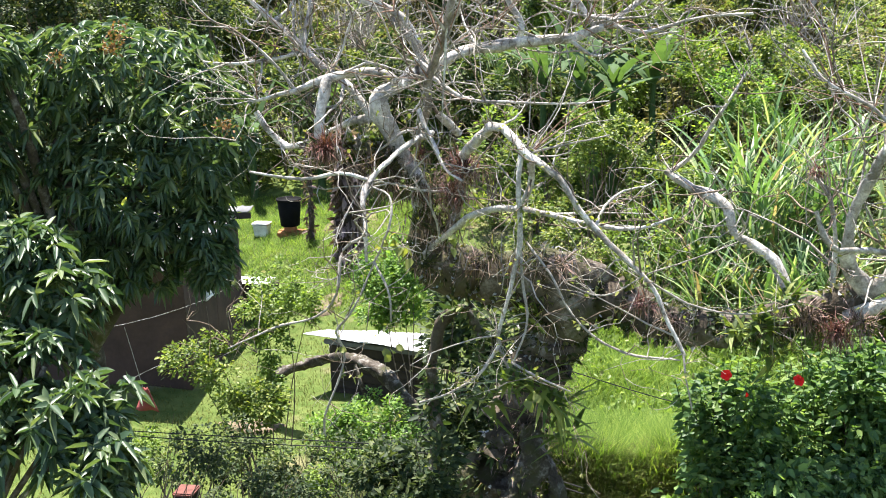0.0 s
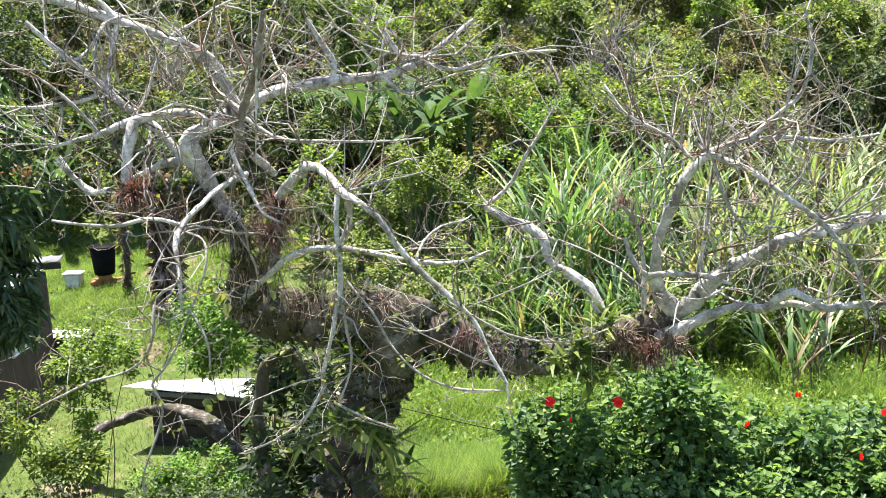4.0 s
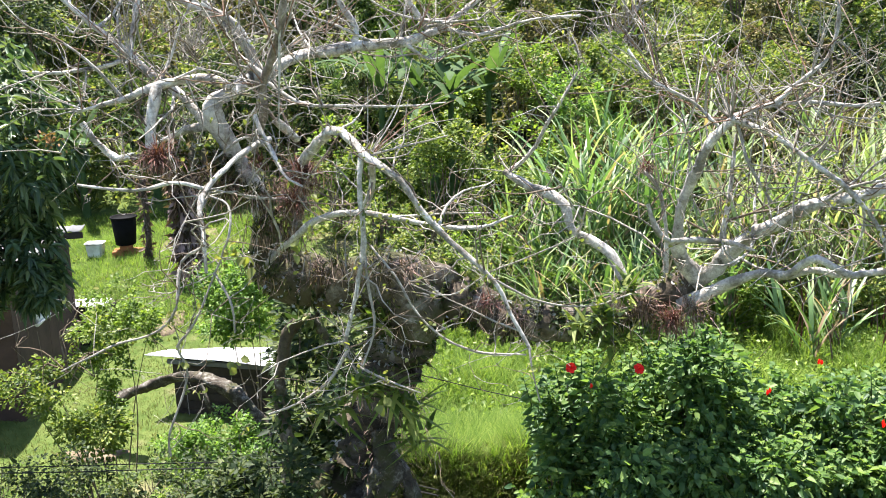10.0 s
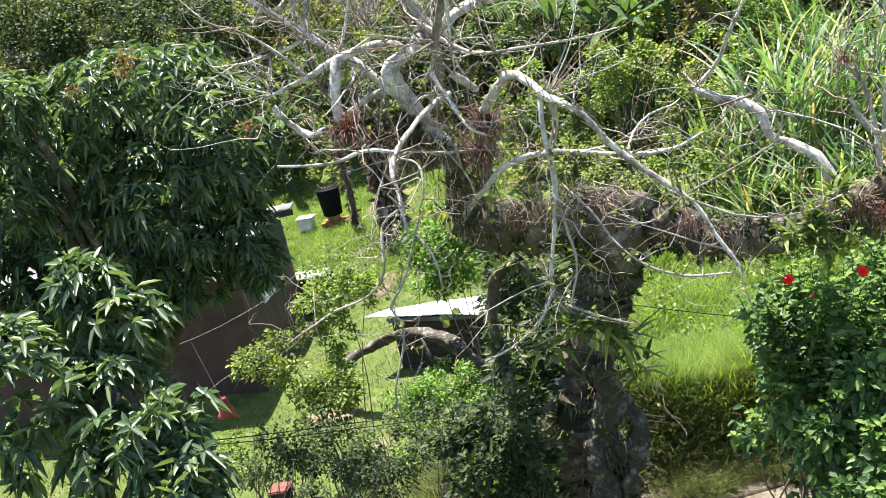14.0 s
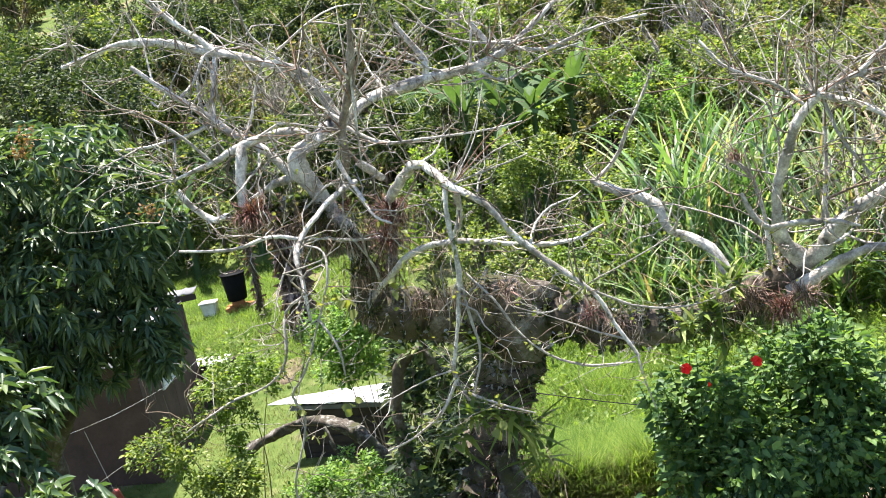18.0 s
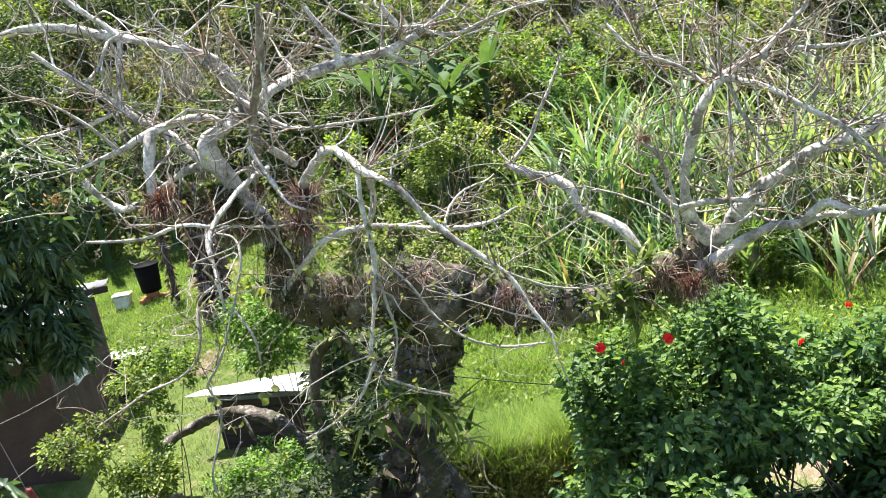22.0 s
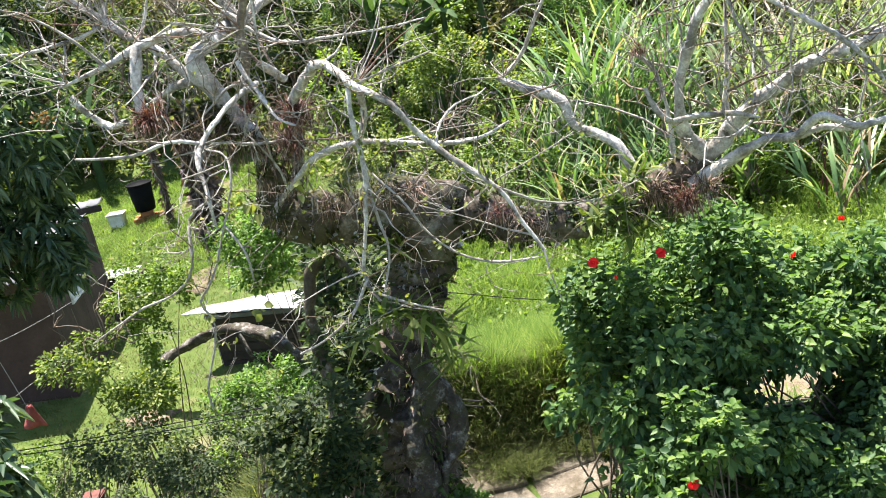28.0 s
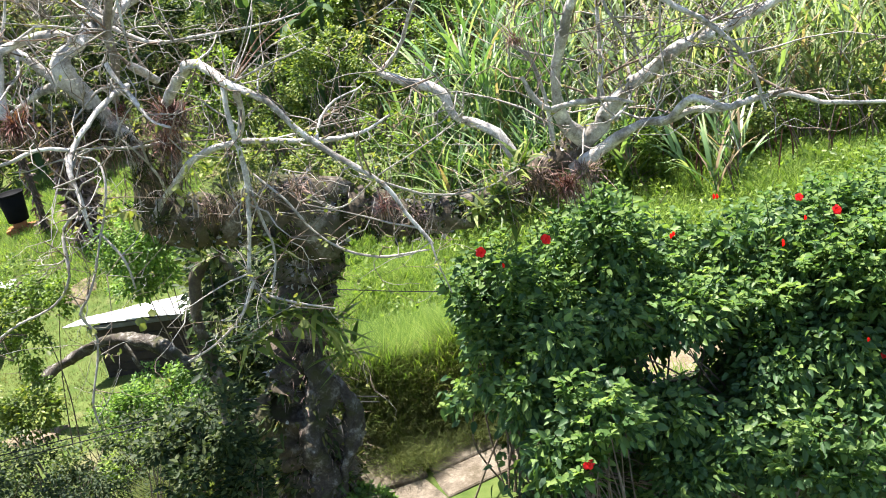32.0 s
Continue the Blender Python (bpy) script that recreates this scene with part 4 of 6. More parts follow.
def hibiscus(foot, blobs, label, leafy=1.0):
    """Pointed drooping leaves in clumps, kept below the hedge's uneven top, on many thin stems."""
    foot = np.array([foot[0], foot[1], float(ground_z(foot[0], foot[1]))])
    t = thing("hibiscus_bush", label, "bush", foot, "hibiscus hedge")
    b = rel(blobs, foot)
    stems_part(t, "stem", M_BROWN_TWIG, (0, 0, -0.05), b, 30 + int(40 * (1 - leafy)), 0.010, 0.2)
    ps, ws = [], []
    for c, r in b:
        vol = max(0.05, float(np.prod(r))) ** 0.66
        p, w = clumped(int(5600 * leafy * vol), max(8, int(110 * vol)), c, r, 0.19, 0.35)
        ps.append(p), ws.append(w)
    p, w = np.vstack(ps), np.vstack(ws)
    keep = p[:, 2] + foot[2] < hedge_top(p[:, 0] + foot[0]) - 0.35 * np.maximum(0, p[:, 1] + foot[1] - 7.4) + RNG.normal(0, 0.05, len(p))
    p, w = p[keep], w[keep]
    n = len(p)
    nrm = RNG.normal(0, 0.75, (n, 3)) + [0, -0.4, 0.85]
    size = RNG.uniform(0.045, 0.1, n)
    part("crown", leaf_mesh("crown", p, w * [1, 1, 0.7] + RNG.normal(0, 0.3, (n, 3)) - [0, 0, 0.12], nrm, size, size * RNG.uniform(0.5, 0.68, n), 0.2, RNG.uniform(0.0, 0.5, (n, 1))), M_HIBISCUS, t)
    return t


HEDGE_X = (-1.0, 0.41, 0.63, 0.93, 1.27, 1.6, 1.95, 2.13, 2.36, 2.7, 2.95, 3.3, 3.65, 4.0, 9.0)
HEDGE_Z = (2.55, 2.68, 2.76, 2.83, 2.92, 3.0, 2.98, 2.72, 2.53, 2.5, 2.6, 2.6, 2.57, 2.67, 2.7)


def hedge_top(x):
    """Height that the hedge has grown to along its length."""
    return np.interp(x, HEDGE_X, HEDGE_Z)


HIB = [
    hibiscus((0.9, 7.2), [((1.05, 7.30, 2.11), (0.59, 0.50, 0.59)), ((0.72, 7.10, 1.78), (0.41, 0.45, 0.50)), ((0.97, 7.30, 2.43), (0.40, 0.40, 0.27))], "dense dark-green hibiscus bush with two red flowers on top"),
    hibiscus((1.8, 7.4), [((1.86, 7.50, 2.12), (0.71, 0.60, 0.57)), ((1.40, 7.20, 1.70), (0.49, 0.50, 0.53)), ((1.69, 7.50, 2.57), (0.42, 0.35, 0.23)), ((1.79, 7.00, 2.03), (0.32, 0.35, 0.20)), ((1.8, 7.30, 2.66), (0.3, 0.35, 0.36))], "tall dense green hibiscus bush in the hedge"),
    hibiscus((2.9, 7.3), [((2.86, 7.50, 2.02), (0.79, 0.60, 0.47)), ((2.28, 7.00, 1.96), (0.32, 0.35, 0.21)), ((2.94, 7.20, 1.66), (0.73, 0.50, 0.58)), ((2.72, 7.00, 1.29), (0.29, 0.40, 0.39))], "broad green hibiscus bush with scattered red buds"),
    hibiscus((3.8, 7.0), [((3.73, 7.30, 1.82), (0.76, 0.70, 0.56)), ((3.49, 6.90, 1.34), (0.64, 0.50, 0.59)), ((4.13, 7.00, 1.64), (0.76, 0.60, 0.76))], "green hibiscus bush at the end of the hedge"),
    hibiscus((1.2, 6.0), [((1.26, 6.00, 1.81), (0.22, 0.22, 0.18)), ((0.98, 6.10, 1.53), (0.19, 0.20, 0.14))], "low sunlit hibiscus shoot with large leaves and a red flower"),
    hibiscus((2.3, 6.9), [((2.28, 6.90, 1.07), (0.33, 0.25, 0.17)), ((2.66, 6.90, 1.10), (0.24, 0.25, 0.19)), ((1.53, 6.80, 1.48), (0.27, 0.30, 0.20)), ((1.85, 6.80, 1.17), (0.37, 0.30, 0.19)), ((1.82, 6.35, 1.55), (0.17, 0.18, 0.10)), ((2.22, 6.25, 1.26), (0.20, 0.20, 0.11)), ((1.87, 6.15, 1.13), (0.20, 0.20, 0.11)), ((2.58, 6.45, 1.31), (0.19, 0.20, 0.12)), ((2.82, 6.60, 1.56), (0.19, 0.20, 0.13)), ((2.16, 6.75, 2.06), (0.19, 0.18, 0.12)), ((1.15, 6.60, 2.20), (0.17, 0.18, 0.11)), ((0.84, 6.50, 1.86), (0.15, 0.18, 0.11)), ((1.67, 6.70, 2.20), (0.17, 0.18, 0.10)), ((3.26, 6.60, 1.64), (0.20, 0.20, 0.12)), ((3.36, 6.40, 1.32), (0.20, 0.20, 0.13))], "small sunlit hibiscus growth within the hedge"),
    hibiscus((3.2, 6.9), [((3.20, 7.00, 0.73), (0.46, 0.35, 0.36)), ((3.52, 6.90, 0.37), (0.47, 0.35, 0.37)), ((3.93, 7.00, 0.53), (0.37, 0.40, 0.58)), ((3.58, 6.50, 0.17), (0.46, 0.35, 0.36)), ((2.98, 6.45, 0.80), (0.43, 0.35, 0.34)), ((3.35, 6.40, 0.46), (0.40, 0.35, 0.30)), ((2.80, 6.10, 1.25), (0.20, 0.20, 0.13)), ((3.18, 6.10, 1.19), (0.23, 0.20, 0.16)), ((2.58, 6.05, 1.01), (0.20, 0.20, 0.13)), ((2.98, 6.00, 0.88), (0.18, 0.20, 0.11))], "shaded hibiscus growth closing the hedge's foot", 0.32),
    hibiscus((2.2, 6.6), [((1.79, 6.60, 0.63), (0.57, 0.20, 0.17)), ((2.49, 6.70, 0.76), (0.43, 0.30, 0.24)), ((0.77, 6.70, 1.30), (0.27, 0.30, 0.27)), ((2.43, 6.80, 0.64), (0.44, 0.35, 0.29)), ((1.98, 6.80, 0.87), (0.38, 0.30, 0.24)), ((3.07, 6.70, 0.24), (0.51, 0.35, 0.30)), ((1.36, 6.60, 0.86), (0.41, 0.30, 0.23)), ((2.51, 6.60, 0.42), (0.54, 0.25, 0.20))], "shaded low hibiscus growth with bare stems", 0.25),
    hibiscus((5.0, 7.0), [((3.31, 7.20, 2.12), (0.76, 0.60, 0.48)), ((3.95, 7.00, 2.14), (0.86, 0.70, 0.55))], "green hibiscus bush closing the hedge beside the canes"),
]


def leafy_shoots(bush_ob, n, reach, front=0):
    """Upright young shoots with spiralling leaves that break the top of a bush."""
    crown = next(c for c in bush_ob.children if c.name.startswith("crown"))
    k = len(crown.data.vertices)
    co = np.empty(k * 3, np.float32)
    crown.data.vertices.foreach_get("co", co)
    co = co.reshape(-1, 3)
    top = co[co[:, 2] > np.quantile(co[:, 2], 0.6)]
    lines, base, way = [], [], []
    face = co[co[:, 1] < np.quantile(co[:, 1], 0.3)]
    starts = [(q, 0.0, 1.0) for q in top[RNG.integers(0, len(top), n)]] + [(q, -0.9, 0.55) for q in face[RNG.integers(0, len(face), front)]]
    for q, out, rise in starts:
        d = unit(np.array([RNG.normal(0, 0.25), RNG.normal(out, 0.22), rise]))
        L = reach * RNG.uniform(0.5, 1.2)
        over = q[2] + d[2] * L + bush_ob.location[2] - float(hedge_top(q[0] + bush_ob.location[0])) - RNG.normal(0.03, 0.06)
        if over > 0.6 * L:
            continue
        L -= max(0.0, over)
        lines.append(np.array([(*(q - d * 0.1), 0.005), (*(q + d * L * 0.5), 0.004), (*(q + d * L), 0.002)]))
        m = int(L * 45) + 2
        u = np.linspace(0.05, 1, m)
        a = np.arange(m) * 2.4 + RNG.random() * 6
        base.append(q + d * (u * L)[:, None])
        way.append(np.stack([np.cos(a), np.sin(a), 0.1 + 0.5 * u], 1))
    base, way = np.vstack(base), np.vstack(way)
    m = len(base)
    part("shoot_stem", tubes_mesh("shoot_stem", lines, 4), M_HIBISCUS, bush_ob, "", True, "stuff")
    part("shoot_foliage", leaf_mesh("shoot_foliage", base, way, RNG.normal(0, 0.3, (m, 3)) + [0, 0, 1], RNG.uniform(0.05, 0.095, m), RNG.uniform(0.028, 0.05, m), 0.18, RNG.uniform(0.15, 0.5, (m, 1))), M_HIB_YOUNG, bush_ob, "", False, "stuff")


for h, n, reach in zip(HIB, (60, 110, 120, 130, 12, 10, 10, 4, 110), (0.26, 0.24, 0.2, 0.2, 0.2, 0.2, 0.25, 0.2, 0.3)):
    leafy_shoots(h, n, reach, n if n > 50 else 3 * n)


def flower(bush_ob, at, size, face, label):
    """Five broad petals round a pale staminal column."""
    at = Vector(at) - bush_ob.location
    m = Matrix.Translation(at) @ Vector(face).to_track_quat("Z", "Y").to_matrix().to_4x4()
    bm = bmesh.new()
    for k in range(5):
        a = 2 * math.pi * k / 5
        rows = []
        for u, wd, h in ((0.05, 0.08, 0.0), (0.35, 0.36, 0.14), (0.7, 0.5, 0.2), (1.0, 0.26, 0.1)):
            row = []
            for v in (-1, -0.35, 0.35, 1):
                px, py, pz = u * size, v * wd * size, (h + 0.05 * math.sin(3 * v + 5 * u + k)) * size
                row.append(bm.verts.new(m @ Vector((px * math.cos(a) - py * math.sin(a), px * math.sin(a) + py * math.cos(a), pz))))
            rows.append(row)
        for lo, hi in zip(rows, rows[1:]):
            for i in range(3):
                bm.faces.new((lo[i], lo[i + 1], hi[i + 1], hi[i]))
    fl = part("flower", bm, M_PETAL, bush_ob, label, True)
    tip = m @ Vector((0, 0, size * 1.1))
    part("stamen_column", tubes_mesh("stamen_column", [np.array([(*at, 0.004), (*tip, 0.005)])], 5), M_PETAL, fl)


def bud(bush_ob, at, size):
    at = np.asarray(at) - np.array(bush_ob.location)
    part("bud", tubes_mesh("bud", [smooth_line([(*at, 0.004), (*(at + [0.005, -0.005, size * 0.5]), size * 0.28), (*(at + [0.0, -0.01, size]), 0.003)], 0.01)], 7), M_PETAL, bush_ob, "closed red flower bud", True)


OPEN = "open bright red hibiscus flower"
flower(HIB[0], (0.76, 6.90, 2.88), 0.04, (-0.2, -0.8, 0.5), OPEN)
flower(HIB[0], (1.25, 6.90, 2.86), 0.042, (0.3, -0.7, 0.6), OPEN)
flower(HIB[4], (1.07, 5.70, 1.70), 0.042, (0, -0.8, 0.4), OPEN)
flower(HIB[3], (3.43, 6.80, 2.59), 0.04, (0.2, -0.8, 0.5), OPEN)
flower(HIB[3], (3.55, 6.45, 1.49), 0.035, (0.1, -0.8, 0.4), "faded orange hibiscus flower")
flower(HIB[8], (3.06, 6.60, 2.84), 0.03, (-0.2, -0.8, 0.5), OPEN)
for k, at in ((0, (0.89, 6.80, 2.76)), (2, (2.60, 7.00, 2.82)), (1, (2.20, 6.90, 2.65)), (2, (2.95, 6.70, 2.47)), (2, (2.09, 6.60, 2.76)), (3, (2.78, 6.30, 2.63)), (2, (3.18, 6.80, 2.57)), (2, (3.18, 6.90, 2.71)), (3, (3.30, 6.20, 1.79)), (2, (2.47, 6.70, 2.94))):
    bud(HIB[k], at, 0.04)


def mango(foot, blobs, label, dense, girth=1.0, leaf=0.19, hang=0.3):
    foot = np.array([foot[0], foot[1], float(ground_z(foot[0], foot[1]))])
    t = thing("mango_tree", label, "tree", foot, "mango trees")
    b = rel(blobs, foot)
    top = np.mean([c for c, r in b], 0)
    tube("trunk", [(0, 0, -0.1, 0.15 * girth), (0.05, 0.05, top[2] * 0.4, 0.12 * girth), (top[0] * 0.6, top[1] * 0.6, top[2] * 0.75, 0.09 * girth), (*top, 0.05 * girth)], M_BARK_DARK, t, 12, 0.1, 0.04)
    for c, r in b:
        tube("limb", [(top[0] * 0.4, top[1] * 0.4, top[2] * 0.55, 0.06 * girth), (*((np.asarray(c) + top * 0.6) / 1.7), 0.04 * girth), (*c, 0.015)], M_BARK_DARK, t, 8, 0.12, 0.03)
    base, way = [], []
    for c, r in b:
        n = int(dense * float(np.prod(r)) ** 0.66) + 12
        d = unit(RNG.normal(0, 1, (n, 3)) + [0, 0, 0.2])
        p = np.asarray(c) + d * np.asarray(r) * (0.45 + 0.55 * RNG.random((n, 1)) ** 0.5)
        for q, w in zip(p, d):
            k = RNG.integers(9, 15)
            a = np.arange(k) * 2.4 + RNG.random() * 6
            axis = unit(w + [0, -0.1, 0.35])
            s1 = unit(np.cross(axis, [0.3, 0.9, 0.1]))
            s2 = np.cross(axis, s1)
            spread = RNG.uniform(0.7, 1.3, k)[:, None]
            way.append(axis * 0.45 + (np.cos(a)[:, None] * s1 + np.sin(a)[:, None] * s2) * spread - [0, 0, hang])
            base.append(q + axis * RNG.uniform(-0.06, 0.03, k)[:, None])
    base, way = np.vstack(base), np.vstack(way)
    n = len(base)
    part("crown", leaf_mesh("crown", base, way, RNG.normal(0, 0.5, (n, 3)) + [0, 0, 1], leaf * RNG.uniform(0.6, 1.25, n), leaf * RNG.uniform(0.24, 0.33, n), 0.22, RNG.uniform(0.15, 0.75, (n, 1))), M_MANGO, t)
    return t


def panicle(tree, at, size):
    at = np.asarray(at) - np.array(tree.location)
    n = 60
    p = at + RNG.normal(0, 1, (n, 3)) * size * [0.5, 0.3, 0.4]
    part("panicle", leaf_mesh("panicle", p, RNG.normal(0, 1, (n, 3)), RNG.normal(0, 1, (n, 3)), 0.035, 0.02), M_PANICLE, tree, "orange-brown flower panicle", False, "stuff")


MANGO_FAR = mango((-5.4, 9.0), [((-4.52, 8.50, 4.98), (1.03, 0.80, 0.43)), ((-3.77, 8.40, 4.43), (0.52, 0.70, 0.68)), ((-5.26, 8.60, 4.52), (0.85, 0.80, 0.74)), ((-4.48, 8.50, 3.90), (1.04, 0.80, 0.82)), ((-5.61, 8.60, 3.59), (0.76, 0.80, 0.76)), ((-3.68, 8.30, 3.47), (0.21, 0.35, 0.47)), ((-6.51, 8.80, 4.55), (0.86, 0.80, 0.93)), ((-4.50, 8.50, 3.19), (0.50, 0.50, 0.33)), ((-5.35, 8.40, 2.87), (0.64, 0.50, 0.41)), ((-6.15, 8.30, 3.62), (0.47, 0.40, 0.41)), ((-5.98, 8.20, 3.23), (0.41, 0.40, 0.29)), ((-4.18, 8.20, 3.61), (0.26, 0.35, 0.24)), ((-5.12, 7.60, 5.16), (0.23, 0.35, 0.26)), ((-5.32, 7.60, 4.71), (0.26, 0.35, 0.31)), ((-5.38, 7.60, 4.27), (0.24, 0.35, 0.26)), ((-3.62, 8.30, 3.22), (0.2, 0.3, 0.2))], "leafy dark-green mango tree with drooping glossy leaves", 390, 1.0, 0.13, 0.12)
MANGO_NEAR = mango((-5.0, 5.9), [((-4.48, 6.80, 3.73), (0.28, 0.30, 0.23)), ((-4.18, 6.70, 3.41), (0.37, 0.35, 0.23)), ((-4.25, 6.40, 2.97), (0.45, 0.40, 0.32)), ((-3.67, 6.20, 2.72), (0.24, 0.30, 0.30)), ((-4.10, 6.00, 2.57), (0.48, 0.40, 0.40)), ((-3.55, 5.90, 2.39), (0.23, 0.30, 0.25)), ((-4.80, 6.20, 3.02), (0.51, 0.50, 0.74))], "young mango tree with long pointed leaf rosettes", 210, 0.45, 0.175, -0.02)
for at, s in (((-3.19, 7.70, 4.55), 0.1), ((-4.10, 7.80, 5.29), 0.11), ((-4.65, 7.80, 5.10), 0.08), ((-4.16, 7.80, 5.19), 0.07)):
    panicle(MANGO_FAR, at, s)

def bare_twigs_on(tree, knots, n, length):
    """Crooked leafless grey twigs that fork out of a small tree."""
    o = np.array(tree.location)
    lines = []
    for at in knots:
        a = np.asarray(at) - o
        hub = np.mean([np.asarray(k) for k in knots], 0) - o
        lines.append(smooth_line([(*(hub * [1, 1, 0.9]), 0.009), (*(hub * 0.4 + a * 0.6 + RNG.normal(0, 0.07, 3)), 0.007), (*a, 0.005)], 0.1))
        for _ in range(n):
            d = unit(RNG.normal(0, 0.8, 3) + [0, 0, 0.35])
            b = a + d * length * 0.5 * RNG.uniform(0.5, 1) + RNG.normal(0, 0.04, 3)
            lines.append(np.array([(*a, 0.005), (*b, 0.0035), (*(b + unit(d + RNG.normal(0, 0.5, 3)) * length * 0.5 * RNG.uniform(0.4, 1)), 0.0015)]))
    part("bare_twig", tubes_mesh("bare_twig", lines, 4), M_BROWN_TWIG, tree, "leafless grey-brown twigs", True, "stuff")


# citrus with bare grey twigs, bushes round the coop, undergrowth under the tree
CITRUS = bush("citrus_tree", (-4.3, 10.6), [((-4.83, 10.20, 1.56), (0.30, 0.25, 0.20)), ((-4.97, 10.5, 1.43), (0.2, 0.2, 0.16)), ((-4.55, 10.5, 1.75), (0.22, 0.2, 0.16)), ((-4.2, 10.5, 0.98), (0.2, 0.2, 0.14)), ((-4.68, 10.5, 1.2), (0.25, 0.2, 0.16)), ((-4.46, 10.10, 1.45), (0.26, 0.25, 0.18)), ((-4.00, 10.00, 1.18), (0.23, 0.20, 0.16)), ((-4.18, 10.60, 2.05), (0.20, 0.20, 0.17))], "small citrus tree with light green leaves and bare twigs", "tree", M_CITRUS, 2700, 26, 0.13, 0.055, 0.033, 4, 0.012)
bare_twigs_on(CITRUS, [(-4.42, 10.40, 2.06), (-4.16, 10.30, 1.89), (-4.07, 10.30, 1.62), (-4.57, 10.20, 1.81), (-4.85, 10.20, 2.02), (-3.96, 10.60, 1.77), (-4.27, 10.40, 2.25), (-4.71, 10.20, 1.69)], 3, 0.5)
bush("citrus_shoot", (-4.08, 10.05), [((-4.06, 10.00, 0.98), (0.23, 0.15, 0.12)), ((-3.81, 10.00, 1.17), (0.13, 0.15, 0.13)), ((-4.28, 10.00, 1.13), (0.16, 0.15, 0.10))], "low leafy citrus shoot over the lawn", "shrub", M_CITRUS, 3200, 40, 0.14, 0.055, 0.033, 3, 0.006)
bush("round_bush", (-2.95, 10.4), [((-2.84, 10.30, 0.81), (0.52, 0.45, 0.33)), ((-3.13, 10.20, 0.72), (0.39, 0.40, 0.30)), ((-2.51, 10.20, 0.66), (0.29, 0.35, 0.32))], "bright green round leafy bush before the coop", "bush", M_LUSH, 12000, 190, 0.11, 0.05, 0.03, 18, 0.012)
bush("sapling", (-2.6, 11.8), [((-2.62, 11.50, 1.98), (0.45, 0.30, 0.31)), ((-2.55, 11.4, 2.2), (0.42, 0.3, 0.42)), ((-2.90, 11.50, 1.80), (0.24, 0.25, 0.17)), ((-2.83, 11.30, 2.41), (0.30, 0.30, 0.27)), ((-2.35, 11.20, 2.40), (0.33, 0.35, 0.33)), ((-2.73, 11.20, 2.24), (0.34, 0.30, 0.13))], "light green leafy sapling beside the old tree", "shrub", M_LUSH, 6500, 110, 0.18, 0.055, 0.034, 5, 0.012)
# Shrubs behind the trunk: the shade there is put into their leaf colour.
bush("dark_shrub", (-1.6, 9.4), [((-1.44, 9.20, 2.08), (0.33, 0.40, 0.33)), ((-1.45, 9.00, 2.61), (0.27, 0.35, 0.21)), ((-1.35, 9.20, 1.55), (0.34, 0.40, 0.40))], "shrub behind the trunk, shade put into its dark leaf colour", "shrub", M_DARK_TREE_AND_SHADE, 3600, 60, 0.16, 0.1, 0.05, 12, 0.015)
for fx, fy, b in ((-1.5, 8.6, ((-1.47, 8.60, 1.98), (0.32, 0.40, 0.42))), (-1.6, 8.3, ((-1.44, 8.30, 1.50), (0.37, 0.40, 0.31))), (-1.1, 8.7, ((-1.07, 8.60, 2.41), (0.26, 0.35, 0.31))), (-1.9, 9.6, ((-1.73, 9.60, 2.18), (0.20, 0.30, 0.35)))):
    bush("dark_shrub", (fx, fy), [b], "shrub behind the trunk, shade put into its dark leaf colour", "shrub", M_DARK_TREE_AND_SHADE, 4200, 80, 0.16, 0.11, 0.05, 10, 0.012)
# Bank weeds in the darkened leaf colour that stands in for shade.
for fx, fy, b in ((-0.8, 7.9, ((-0.78, 7.80, 1.11), (0.15, 0.25, 0.30))),):
    bush("bank_shrub", (fx, fy), [b], "tangled weeds on the bank, shade put into their dark colour", "shrub", M_BANK_SHADE, 5000, 60, 0.14, 0.05, 0.024, 12, 0.006)
bush("herb", (-0.55, 7.0), [((-0.62, 7.0, 1.1), (0.14, 0.12, 0.2)), ((-0.5, 7.0, 0.92), (0.14, 0.12, 0.16))], "bright green herb at the foot of the trunk", "herb", M_LUSH, 5000, 60, 0.08, 0.045, 0.03, 8, 0.004)
UNDER = "mixed leafy undergrowth along the yard's edge"
for k, (fx, b) in enumerate(((-5.6, ((-5.37, 9.40, 0.74), (0.60, 0.50, 0.33))), (-4.6, ((-4.53, 9.50, 0.72), (0.58, 0.45, 0.29))), (-3.9, ((-3.88, 9.40, 0.73), (0.50, 0.45, 0.28))), (-3.1, ((-3.24, 9.30, 0.73), (0.43, 0.45, 0.31))), (-2.4, ((-2.70, 9.00, 0.73), (0.36, 0.45, 0.41))), (-2.0, ((-2.19, 8.60, 0.93), (0.28, 0.40, 0.45))), (-3.4, ((-3.58, 8.80, 0.56), (0.72, 0.40, 0.24))), (-1.7, ((-1.97, 8.20, 0.69), (0.33, 0.35, 0.27))))):
    bush("undergrowth_shrub", (fx, b[0][1]), [b], UNDER, "shrub", (M_BUSH, M_HILL_A, M_DARK_TREE_AND_SHADE, M_HILL_A)[k % 4], 9000, 110, 0.11, 0.048, 0.028, 14, 0.012, "undergrowth along the yard")

